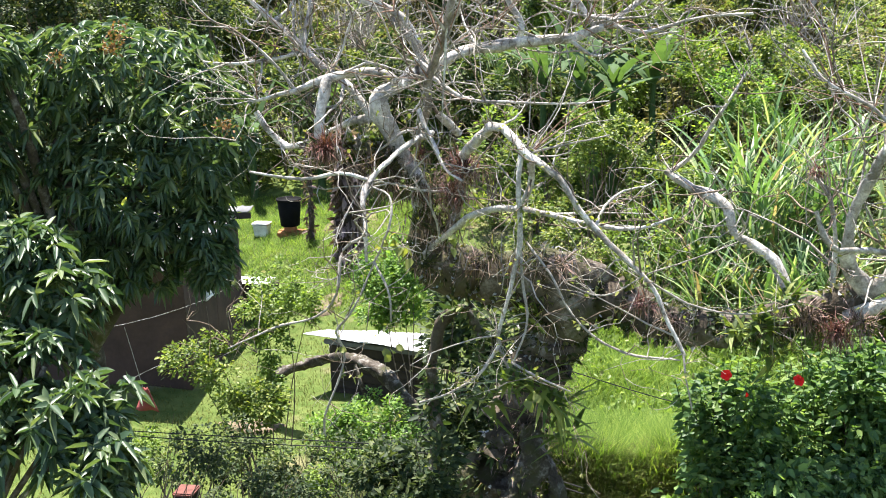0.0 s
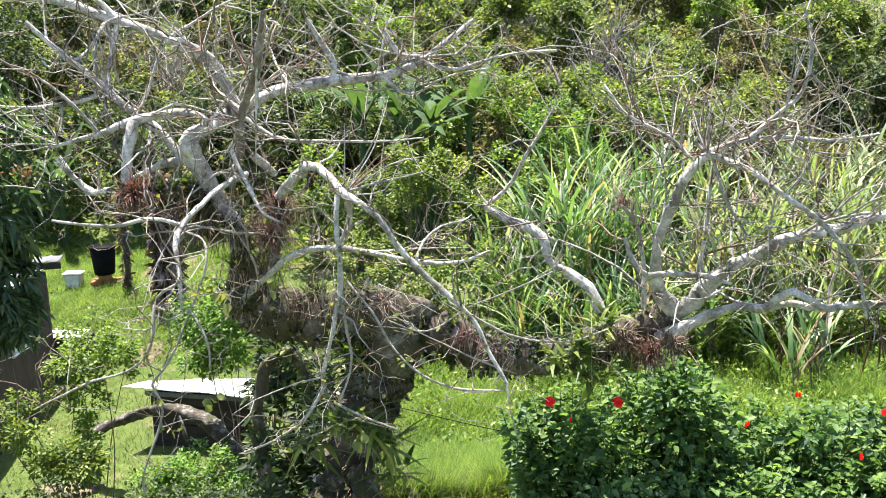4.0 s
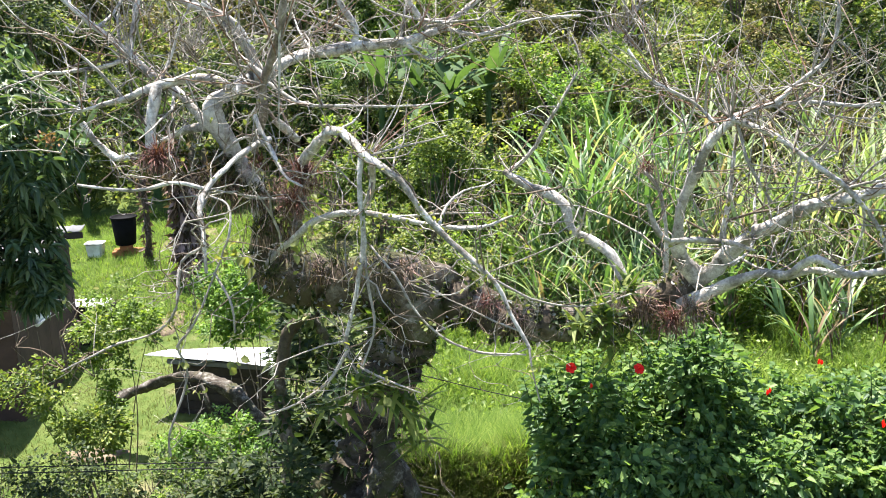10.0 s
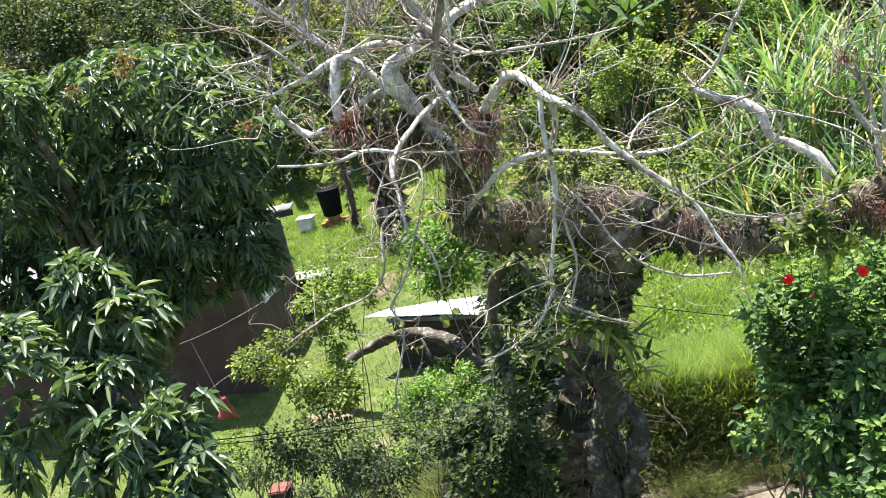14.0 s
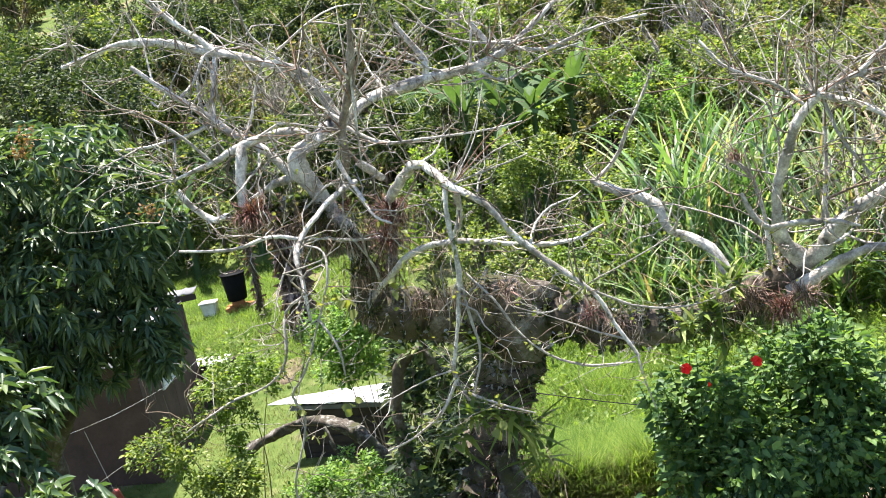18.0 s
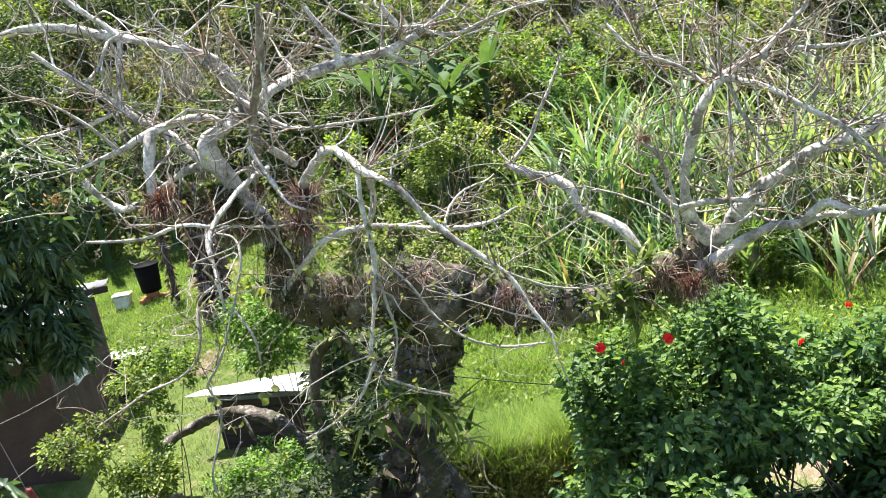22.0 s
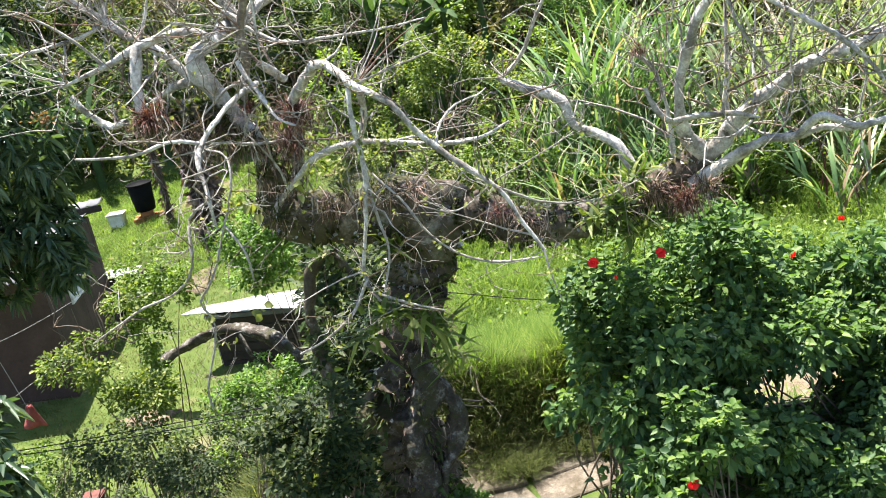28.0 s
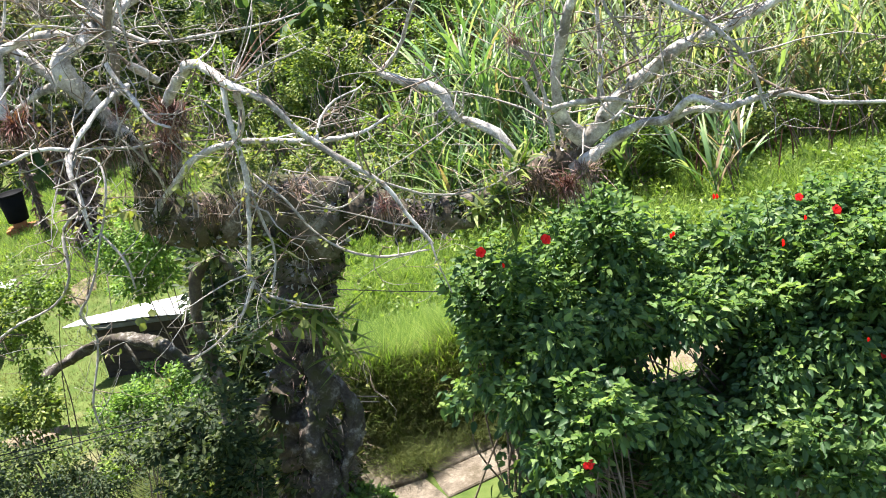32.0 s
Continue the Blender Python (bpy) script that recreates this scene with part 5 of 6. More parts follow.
# Undergrowth below the tree, leaves coloured dark to imitate its shade.
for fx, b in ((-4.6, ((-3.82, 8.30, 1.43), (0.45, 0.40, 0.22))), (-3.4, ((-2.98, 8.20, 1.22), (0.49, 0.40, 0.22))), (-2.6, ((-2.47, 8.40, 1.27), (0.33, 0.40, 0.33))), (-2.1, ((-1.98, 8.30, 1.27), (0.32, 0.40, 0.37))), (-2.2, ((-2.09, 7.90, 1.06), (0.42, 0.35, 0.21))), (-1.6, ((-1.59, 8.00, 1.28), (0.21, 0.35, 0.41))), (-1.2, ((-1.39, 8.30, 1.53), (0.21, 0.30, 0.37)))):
    bush("undergrowth_shrub", (fx, b[0][1]), [b], "undergrowth below the old tree, its shade put into dark leaves", "shrub", M_DARK_TREE_AND_SHADE, 6000, 90, 0.12, 0.045, 0.027, 14, 0.007, "undergrowth along the yard")
# The gloom before the stem is likewise put into the leaf colour.
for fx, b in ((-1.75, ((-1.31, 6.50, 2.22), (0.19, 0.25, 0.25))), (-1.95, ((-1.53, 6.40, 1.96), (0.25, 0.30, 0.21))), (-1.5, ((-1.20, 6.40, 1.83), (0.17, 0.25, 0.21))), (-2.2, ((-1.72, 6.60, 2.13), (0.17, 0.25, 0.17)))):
    bush("undergrowth_shrub", (fx, b[0][1]), [b], "leafy undergrowth before the crooked stem, leaves darkened for shade", "shrub", M_DARK_TREE_AND_SHADE, 7000, 120, 0.1, 0.06, 0.035, 14, 0.008, "undergrowth along the yard")
for fx, fy, b in ((-15.5, 25, ((-16.03, 25.00, 6.05), (1.67, 1.20, 1.17))), (-13, 25.5, ((-14.03, 25.50, 5.74), (1.63, 1.20, 1.14))), (-10.5, 26, ((-11.69, 26.00, 5.36), (1.44, 1.20, 0.96))), (-16, 26.5, ((-16.51, 27.00, 6.74), (2.85, 1.20, 0.71)))):
    bush("dark_tree", (fx, fy), [b], "dark green leafy tree crowding the slope", "tree", M_DARK_TREE_AND_SHADE, 1500, 30, 0.35, 0.16, 0.08, 8, 0.05, "dark trees on the slope")
for fx, fy, b, mat in ((1.5, 21.4, ((1.5, 21.3, 2.5), (0.7, 0.6, 0.6)), M_BUSH), (-1.7, 21.0, ((-1.7, 20.9, 2.1), (0.7, 0.6, 0.6)), M_HILL_B), (2.6, 22.4, ((2.6, 22.3, 3.4), (0.8, 0.6, 0.7)), M_LUSH), (0.4, 21.0, ((0.4, 20.9, 2.3), (0.6, 0.6, 0.5)), M_HILL_B), (-2.7, 21.6, ((-2.7, 21.5, 2.4), (0.7, 0.6, 0.7)), M_BUSH), (3.9, 22.6, ((3.9, 22.5, 3.7), (0.8, 0.6, 0.6)), M_HILL_B), (1.5, 23.6, ((1.5, 23.5, 4.1), (0.8, 0.6, 0.6)), M_BUSH), (5.4, 22.8, ((5.4, 22.7, 3.7), (0.8, 0.6, 0.6)), M_BUSH), (7.2, 22.8, ((7.2, 22.7, 3.6), (0.9, 0.6, 0.6)), M_HILL_B)):
    bush("leafy_shrub", (fx, fy), [b, ((b[0][0] + 0.4, b[0][1] - 0.1, b[0][2] - 0.5), (0.6, 0.5, 0.5))], "sunlit leafy shrub at the foot of the slope", "shrub", mat, 2300, 44, 0.2, 0.1, 0.058, 12, 0.02, "sunlit shrubs below the slope")
bush("yellow_shrub", (-0.3, 19.6), [((-0.45, 19.40, 3.05), (0.52, 0.50, 0.38)), ((0.12, 19.30, 2.85), (0.42, 0.50, 0.45)), ((-0.70, 19.20, 2.6), (0.42, 0.50, 0.3))], "yellow-green leafy shrub before the canes", "shrub", M_CITRUS, 4200, 60, 0.2, 0.085, 0.05, 12, 0.02)
bush("leafy_shrub", (-4.35, 11.4), [((-4.2, 11.35, 2.12), (0.36, 0.35, 0.32)), ((-3.85, 11.3, 1.95), (0.26, 0.3, 0.26)), ((-4.3, 11.3, 1.82), (0.32, 0.3, 0.2)), ((-4.3, 11.35, 1.35), (0.2, 0.2, 0.3)), ((-4.35, 11.35, 0.7), (0.14, 0.14, 0.35))], "dense small-leaved green shrub beside the lean-to", "shrub", M_BUSH, 7000, 90, 0.12, 0.052, 0.032, 4, 0.01)


def shrub_kinds():
    kinds = []
    for k, mat in enumerate((M_DARK_TREE_AND_SHADE, M_HILL_B, M_BUSH, M_HILL_C, M_CITRUS, M_HILL_A, M_TWIG)):
        t = thing("shrub", "wild leafy green shrub on the overgrown slope", "shrub", (0, 0, -50), "wild shrubs on the slope")
        blobs = [((RNG.normal(0, 0.55), RNG.normal(0, 0.5), 0.6 + RNG.random() * 1.3), (0.3 + 0.35 * RNG.random(),) * 3) for _ in range(6)]
        stems_part(t, "stem", M_BROWN_TWIG, (0, 0, -0.2), blobs, 9, 0.025)
        lines = []
        for _ in range(150 if k == 6 else 16):
            c, r = blobs[int(RNG.integers(0, 6))]
            a = np.asarray(c) * RNG.uniform(0.3, 0.9)
            d = unit(RNG.normal(0, 0.6, 3) + [0, 0, 0.8])
            lines.append(np.array([(*a, 0.012), (*(a + d * 0.35 + RNG.normal(0, 0.06, 3)), 0.009), (*(a + d * RNG.uniform(0.6, 1.0)), 0.004)]))
        part("bare_twig", tubes_mesh("bare_twig", lines, 4), M_TWIG if k in (6, 1, 3) else M_BROWN_TWIG, t, "", True, "stuff")
        if k == 6:
            tagged(t, "leafless grey-brown thicket on the overgrown slope")
            crown_part(t, "crown", M_HILL_B, blobs, 150, 12, 0.2, 0.1, 0.06)
        else:
            crown_part(t, "crown", mat, blobs, 3600, 40, 0.2, 0.1, (0.05, 0.066, 0.056)[k % 3], 0.8, 0.25)
        kinds.append(t)
    return kinds


def fill_slope():
    kinds = shrub_kinds()
    used = set()
    spots = []
    for row, (y, gap) in enumerate(((21.5, 2.6), (23.5, 2.0), (25.5, 2.0), (27.5, 2.1), (30, 2.3), (33, 2.6), (36.5, 3.0), (41, 3.4), (46, 4.0), (52, 4.6), (60, 5.5))):
        x = -6 - 0.56 * y
        while x < 6 + 0.56 * y:
            spots.append((x + RNG.normal(0, 0.5), y + RNG.normal(0, 0.6)))
            x += gap
    for x, y in spots:
        if (y < 24.5 and -9.5 < x < -4.0) or (y < 23.2 and -3.5 < x < 3.5):
            continue
        s = RNG.uniform(0.8, 1.5) * (0.75 if y < 24 else 1.0) * (1 + 0.02 * (y - 22))
        m = pose(x, y, float(ground_z(x, y)), 0, 0, RNG.uniform(0, 360)) @ Matrix.Scale(s, 4)
        j = 6 if RNG.random() < (0.13 if x > 3 else 0.05) else int(RNG.choice((0, 0, 5, 3, 5, 1) if x < -2.5 else (1, 2, 4, 5, 2, 0, 1, 3)))
        if j not in used:
            kinds[j].matrix_basis = m
            used.add(j)
        else:
            copy_thing(kinds[j], m).matrix_basis = m


fill_slope()


def hill_carpet():
    n = 90000
    x, y = RNG.uniform(-32, 30, n), 21 + 26 * RNG.random(n) ** 1.2
    s = (np.abs(x) < 8 + 0.6 * y) & ~((y < 24.5) & (x > -10) & (x < -4))
    x, y = x[s], y[s]
    n = len(x)
    lift = 0.7 * RNG.random(n) ** 1.5 * (0.5 + 0.5 * np.sin(0.9 * x + 1.3 * y))
    p = np.stack([x, y, ground_z(x, y) + 0.05 + lift], 1)
    me = leaf_mesh("hill_undergrowth", p, RNG.normal(0, 1, (n, 3)) + [0, -0.3, 0.4], RNG.normal(0, 0.6, (n, 3)) + [0, 0, 1], RNG.uniform(0.1, 0.28, n), RNG.uniform(0.05, 0.12, n))
    tagged(part("hill_undergrowth", me, M_HILL_B), "tangled green undergrowth covering the slope", "undergrowth", "", "stuff")


hill_carpet()

# ---- yard: grass, cane, banana ----
def canes(foot, n, height, label, dry=0.12, mat=None):
    mat = mat or M_CANE
    z = float(ground_z(*foot))
    t = thing("cane_clump", label, "cane", (*foot, z), "tall cane clumps")
    base, way, ln, dead = [], [], [], []
    for _ in range(n):
        a = RNG.normal(0, 0.42, 3) * [1, 0.8, 0]
        lean = RNG.normal(0, 0.16, 2)
        h = height * RNG.uniform(0.6, 1.0)
        top = a + [lean[0] * h, lean[1] * h, h * 0.7]
        part("stalk", tubes_mesh("stalk", [smooth_line([(*(a - [0, 0, 0.1]), 0.016), (*((a + top) / 2 - [lean[0] * 0.1, 0, 0]), 0.014), (*top, 0.007)], 0.3)], 6), M_DEAD if RNG.random() < dry * 2 else mat, t, "", True)
        for k in range(11):
            u = 0.1 + 0.9 * k / 10
            base.append(a + (top - a) * u)
            ang = RNG.uniform(0, 6.28)
            way.append([math.cos(ang) * 0.36 + lean[0], math.sin(ang) * 0.36 + lean[1], 1.0])
            ln.append(RNG.uniform(0.8, 1.6))
            dead.append(RNG.random() < dry * (2.0 - 1.6 * u))
    base, way, ln, dead = np.array(base), np.array(way), np.array(ln), np.array(dead)
    for name, sel, look_of in (("foliage", ~dead, mat), ("dry_foliage", dead, M_DRY_GRASS)):
        k = int(sel.sum())
        if k:
            part(name, blade_mesh(name, base[sel], way[sel], ln[sel], RNG.uniform(0.035, 0.095, k), RNG.uniform(0.35, 1.6, k), 6), look_of, t, "", False, "stuff")
    return t


for cx, cy, h, dry, n in ((1.3, 17.6, 2.4, 0.1, 12), (2.2, 17.9, 4.0, 0.04, 20), (3.0, 17.6, 4.0, 0.04, 20), (3.7, 17.9, 3.4, 0.08, 14), (4.7, 17.3, 3.0, 0.12, 11), (5.6, 17.7, 3.0, 0.14, 11), (6.4, 17.2, 3.0, 0.14, 11), (7.3, 17.7, 3.0, 0.14, 11), (8.2, 17.2, 3.0, 0.14, 11), (9.2, 17.7, 3.0, 0.14, 11), (10.2, 17.3, 3.0, 0.14, 11), (1.9, 16.4, 1.5, 0.09, 12), (2.9, 16.3, 1.7, 0.12, 14), (3.9, 16.5, 1.6, 0.12, 12), (5.9, 15.7, 1.3, 0.15, 6), (3.2, 19.6, 4.0, 0.1, 14), (4.8, 19.8, 3.6, 0.09, 12), (6.4, 19.9, 3.6, 0.09, 12), (8.0, 19.9, 3.6, 0.09, 12), (9.6, 19.8, 3.5, 0.12, 12), (11.2, 19.8, 3.5, 0.12, 12)):
    canes((cx, cy), n, h, "clump of tall cane with arching green and dry straw-coloured blades" if dry > 0.11 else "tall clump of cane with arching striped green blades", dry, M_REED if cx > 4.2 and cy > 16 else None)
for k, (fx, fy, z, r) in enumerate(((4.6, 16.4, 0.55, 0.5), (5.5, 16.6, 0.5, 0.45), (6.6, 16.3, 0.6, 0.5), (7.6, 16.5, 0.5, 0.5), (8.6, 16.2, 0.6, 0.5), (9.7, 16.5, 0.6, 0.5), (0.2, 17.6, 1.3, 0.7), (0.9, 18.6, 1.9, 0.75), (-0.7, 17.8, 1.1, 0.6), (1.2, 16.8, 0.9, 0.55), (5.2, 18.8, 1.6, 0.8), (7.1, 18.8, 1.7, 0.8), (9.0, 18.8, 1.7, 0.8), (3.4, 18.8, 1.6, 0.7), (-1.6, 18.6, 1.2, 0.7))):
    bush("weedy_shrub", (fx, fy), [((fx, fy, z), (r, r * 0.8, r * 0.9)), ((fx + 0.5 * r, fy - 0.2, z - 0.35 * r), (0.6 * r, 0.5 * r, 0.6 * r))], "small-leaved weedy shrub growing among the canes", "shrub", (M_BUSH, M_CITRUS, M_HILL_B)[k % 3], 2600, 50, 0.16, 0.085, 0.05, 12, 0.012, "weedy shrubs among the canes")

grass("lawn_grass", "bright short grass of the sunny yard", 110000, -13, -0.6, 10.0, 24, 0.08, M_LAWN)
grass("weedy_grass", "bright taller weeds round the black tub", 50000, -11, -3.4, 16.8, 24, 0.22, M_GRASS, None, 0.9, 0.009)
grass("meadow_grass", "long bright green grass behind the hedge", 120000, -1.2, 11, 9.6, 17.6, 0.46, M_GRASS, lambda x, y: ((x - 3.0) / 1.2) ** 2 + ((y - 10.25) / 0.45) ** 2 > 1, 0.75, 0.013)
grass("crest_grass", "long bright green grass on top of the bank", 26000, -0.7, 1.9, 8.3, 10.5, 0.42, M_GRASS, None, 0.55, 0.009)
# Blades below the crest and round the trunk carry shade in their colour.
grass("bank_weeds", "olive weeds hanging down the bank, colour darkened for its shade", 34000, -0.75, 1.4, 7.66, 8.75, 0.3, M_BANK_SHADE, lambda x, y: y > 7.68 + 0.25 * x + 0.12 * np.sin(5 * x), 0.9, 0.006)
grass("upper_bank_grass", "mixed green grass hanging over the bank's edge", 9000, -0.75, 1.5, 7.95, 8.65, 0.3, M_GRASS, lambda x, y: y > 7.95 + 0.25 * x + 0.3 * RNG.random(len(x)) ** 0.5, 0.8, 0.007)
grass("trunk_foot_weeds", "olive weeds under the old tree, colour darkened for its shade", 8000, -2.6, -0.7, 7.35, 8.5, 0.36, M_BANK_SHADE, None, 0.45, 0.012)
grass("dry_bank_grass", "dry straw-coloured grass on the bank's edge", 700, 0.2, 0.75, 8.3, 8.8, 0.22, M_DRY_GRASS, None, 1.2, 0.009)


def meadow_weeds():
    n = 30000
    x, y = RNG.uniform(-0.5, 11.5, n), RNG.uniform(9.5, 17.2, n)
    s = np.sin(2.3 * x + 1.1 * y) + np.sin(1.7 * y - 2.9 * x) + RNG.normal(0, 0.5, n) > 0.3 - 0.12 * (y - 12)
    s &= ((x - 3.0) / 1.2) ** 2 + ((y - 10.25) / 0.45) ** 2 > 1
    x, y = x[s], y[s]
    n = len(x)
    p = np.stack([x, y, ground_z(x, y) + 0.05 + 0.35 * RNG.random(n) ** 1.5], 1)
    me = leaf_mesh("meadow_weeds", p, RNG.normal(0, 1, (n, 3)) + [0, 0, 0.2], RNG.normal(0, 0.6, (n, 3)) + [0, 0, 1], RNG.uniform(0.06, 0.12, n), RNG.uniform(0.03, 0.06, n))
    tagged(part("meadow_weeds", me, M_BUSH), "broad-leaved weeds scattered in the long grass", "weeds", "", "stuff")


meadow_weeds()


def banana(foot, height, n, label, lean=0.0, span=1.7):
    z = float(ground_z(*foot))
    t = thing("banana_plant", label, "banana plant", (*foot, z), "banana plants")
    tube("stem", [(0, 0, -0.1, 0.11), (lean * 0.4, 0, height * 0.5, 0.09), (lean, 0, height, 0.05)], M_BANANA, t, 10, 0.2)
    for k in range(n):
        a = 2.4 * k + RNG.random() * 0.6
        rise = RNG.uniform(0.9, 3.4)
        L, wd = span * RNG.uniform(0.75, 1.15), 0.34 * RNG.uniform(0.8, 1.1)
        p, d = np.array([lean, 0, height - 0.1]), unit(np.array([math.cos(a), math.sin(a), rise]))
        side = unit(np.cross(d, [0, 0, 1.0]))
        vs, fs = [], []
        segs = 12
        arch = RNG.uniform(0.06, 0.2)
        for s in range(segs + 1):
            u = s / segs
            w = wd * 0.5 * math.sin(math.pi * min(1, 0.06 + 0.94 * u)) ** 0.6 if u < 1 else 0.0
            fold = -0.25 * w
            torn = 1 - 0.45 * RNG.random()
            vs += [p + side * w * torn + [0, 0, fold], p, p - side * w * (1 - 0.45 * RNG.random()) + [0, 0, fold]]
            d = unit(d + [0, 0, -arch])
            p = p + d * L / segs
        for s in range(segs):
            i = 3 * s
            fs += [(i, i + 1, i + 4, i + 3), (i + 1, i + 2, i + 5, i + 4)]
        part("leaf", quick_mesh("leaf", np.array(vs), np.array(fs)), M_BANANA, t, "", True)
    return t


for bx, by, top in ((-1.75, 22.6, 3.55), (-1.0, 22.9, 3.7), (-0.2, 22.5, 3.6), (0.65, 22.8, 3.55), (-0.6, 22.2, 3.2)):
    banana((bx, by), top - float(ground_z(bx, by)), 8, "green banana plant with broad arching torn leaves", 0.0, 1.75)
for (bx, by), h, n in (((-9.2, 24.0), 1.6, 7), ((-7.6, 24.6), 1.7, 7), ((-10.8, 25.0), 1.8, 7)):
    banana((bx, by), h, n, "green banana plant with broad arching torn leaves", 0.0, 1.8)


def palm(foot, height):
    z = float(ground_z(*foot))
    t = thing("palm", "small green palm with feathery arching fronds", "palm", (*foot, z))
    tube("trunk", [(0, 0, -0.1, 0.12), (0, 0, height, 0.09)], M_BARK_DARK, t, 8, 0.2)
    for k in range(11):
        a = 2 * math.pi * k / 11
        d, p = unit(np.array([math.cos(a), math.sin(a), 1.1])), np.array([0, 0, height])
        line, base, way = [], [], []
        for s in range(14):
            line.append((*p, 0.018 * (1 - s / 15)))
            if s > 1:
                side = unit(np.cross(d, [0, 0, 1.0]))
                for sg in (-1, 1):
                    base += [p, p + d * 0.07]
                    way += [side * sg + d * 0.6 - [0, 0, 0.3]] * 2
            d = unit(d + [0, 0, -0.13])
            p = p + d * 0.16
        fr = part("frond", tubes_mesh("frond", [np.array(line)], 5), M_BANANA, t)
        part("leaf_fringe", leaf_mesh("leaf_fringe", np.array(base), np.array(way), [0, 0, 1.0], 0.5, 0.035, 0.1, 0.3), M_BANANA, fr, "", False, "stuff")


palm((-2.6, 27.0), 2.0)


def shaggy_trunk(foot, height, r, label):
    """A trunk wrapped in hanging dead leaf bases."""
    z = float(ground_z(*foot))
    t = thing("shaggy_trunk", label, "tree trunk", (*foot, z), "shaggy trunks in the yard")
    tube("trunk", [(0, 0, -0.1, r * 1.1), (0.03, 0, height * 0.5, r), (0.0, 0, height, r * 0.8)], M_BARK_DARK, t, 10, 0.1, 0.06)
    n = int(260 * height * r / 0.15)
    a, h = RNG.uniform(0, 6.28, n), RNG.uniform(0, height, n)
    d = np.stack([np.cos(a), np.sin(a), np.zeros(n)], 1)
    p = d * r + np.stack([np.zeros(n), np.zeros(n), h], 1)
    part("dead_leaf_thatch", leaf_mesh("dead_leaf_thatch", p, d * 0.7 + np.stack([RNG.normal(0, 0.4, n), RNG.normal(0, 0.4, n), RNG.normal(-0.6, 0.6, n)], 1), d + RNG.normal(0, 0.5, (n, 3)), RNG.uniform(0.6, 1.7, n) * (r + 0.04), RNG.uniform(0.3, 0.6, n) * (r + 0.04), 0.2, 0.2), M_DEAD, t, "", False, "stuff")


shaggy_trunk((-6.48, 20.0), 1.75, 0.06, "thin trunk wrapped in hanging brown dead leaves")
shaggy_trunk((-5.42, 19.2), 2.6, 0.17, "stout trunk wrapped in hanging brown dead leaves")


def dry_stalks(foot, n):
    z = float(ground_z(*foot))
    t = thing("dry_stalks", "clump of dry reddish-brown stalks among the canes", "dead plant", (*foot, z))
    for _ in range(n):
        a, l = RNG.normal(0, 0.35, 2), RNG.normal(0, 0.3, 2)
        h = RNG.uniform(0.5, 1.5)
        part("stalk", tubes_mesh("stalk", [smooth_line([(a[0], a[1], -0.1, 0.016), (a[0] + l[0] * 0.4, a[1] + l[1], h * 0.5, 0.013), (a[0] + l[0] * h, a[1] + l[1] * h, h, 0.007)], 0.2)], 6), M_BROM if RNG.random() < 0.4 else M_DEAD, t, "", True)


for fx, fy in ((5.2, 15.8), (6.3, 15.4), (6.9, 15.9), (7.6, 15.6), (8.4, 15.8)):
    dry_stalks((fx, fy), 7)

# ---- house ----
M_WALL = plain_material("brown_render", (0.078, 0.043, 0.033), 0.9, 0.3, 2.0)
M_IRON = plain_material("roof_sheet", (0.15, 0.15, 0.16), 0.8, 0.35, 3.0)
M_WHITE = plain_material("white_paint", (0.78, 0.78, 0.76), 0.5, 0.2, 4.0)
M_COOP_ROOF = plain_material("white_roof_sheet", (0.72, 0.72, 0.75), 0.5, 0.3, 5.0)
M_DARK_WOOD = plain_material("dark_planks", (0.042, 0.028, 0.02), 0.9, 0.4, 6.0)
M_BLACK = plain_material("black_plastic", (0.008, 0.008, 0.009), 0.8, 0.2, 6.0)
M_TERRACOTTA = plain_material("orange_brick", (0.42, 0.16, 0.06), 0.9, 0.3, 9.0)
M_CLAY = plain_material("red_clay", (0.17, 0.055, 0.042), 0.9, 0.35, 14.0)
M_RED_CLOTH = plain_material("red_cloth", (0.3, 0.06, 0.055), 0.85, 0.25, 12.0)
M_CABLE = plain_material("cable_sheath", (0.02, 0.02, 0.022), 0.95, 0.2, 20.0)
M_WIRE = plain_material("pale_cord", (0.45, 0.43, 0.4), 0.6, 0.2, 20.0)
M_CONCRETE = bark_material("worn_concrete", (0.05, 0.04, 0.03), (0.14, 0.115, 0.088), (0.27, 0.23, 0.185), (0.075, 0.06, 0.04), 5)
M_GLASS, _nt, _b, _o = material("louvre_glass")
_b.inputs["Base Color"].default_value = (0.03, 0.04, 0.045, 1)
_b.inputs["Roughness"].default_value = 0.25
_b.inputs["Metallic"].default_value = 0.0
_b.inputs["Specular IOR Level"].default_value = 0.4


M_BLACK.node_tree.nodes["Principled BSDF"].inputs["Specular IOR Level"].default_value = 0.08


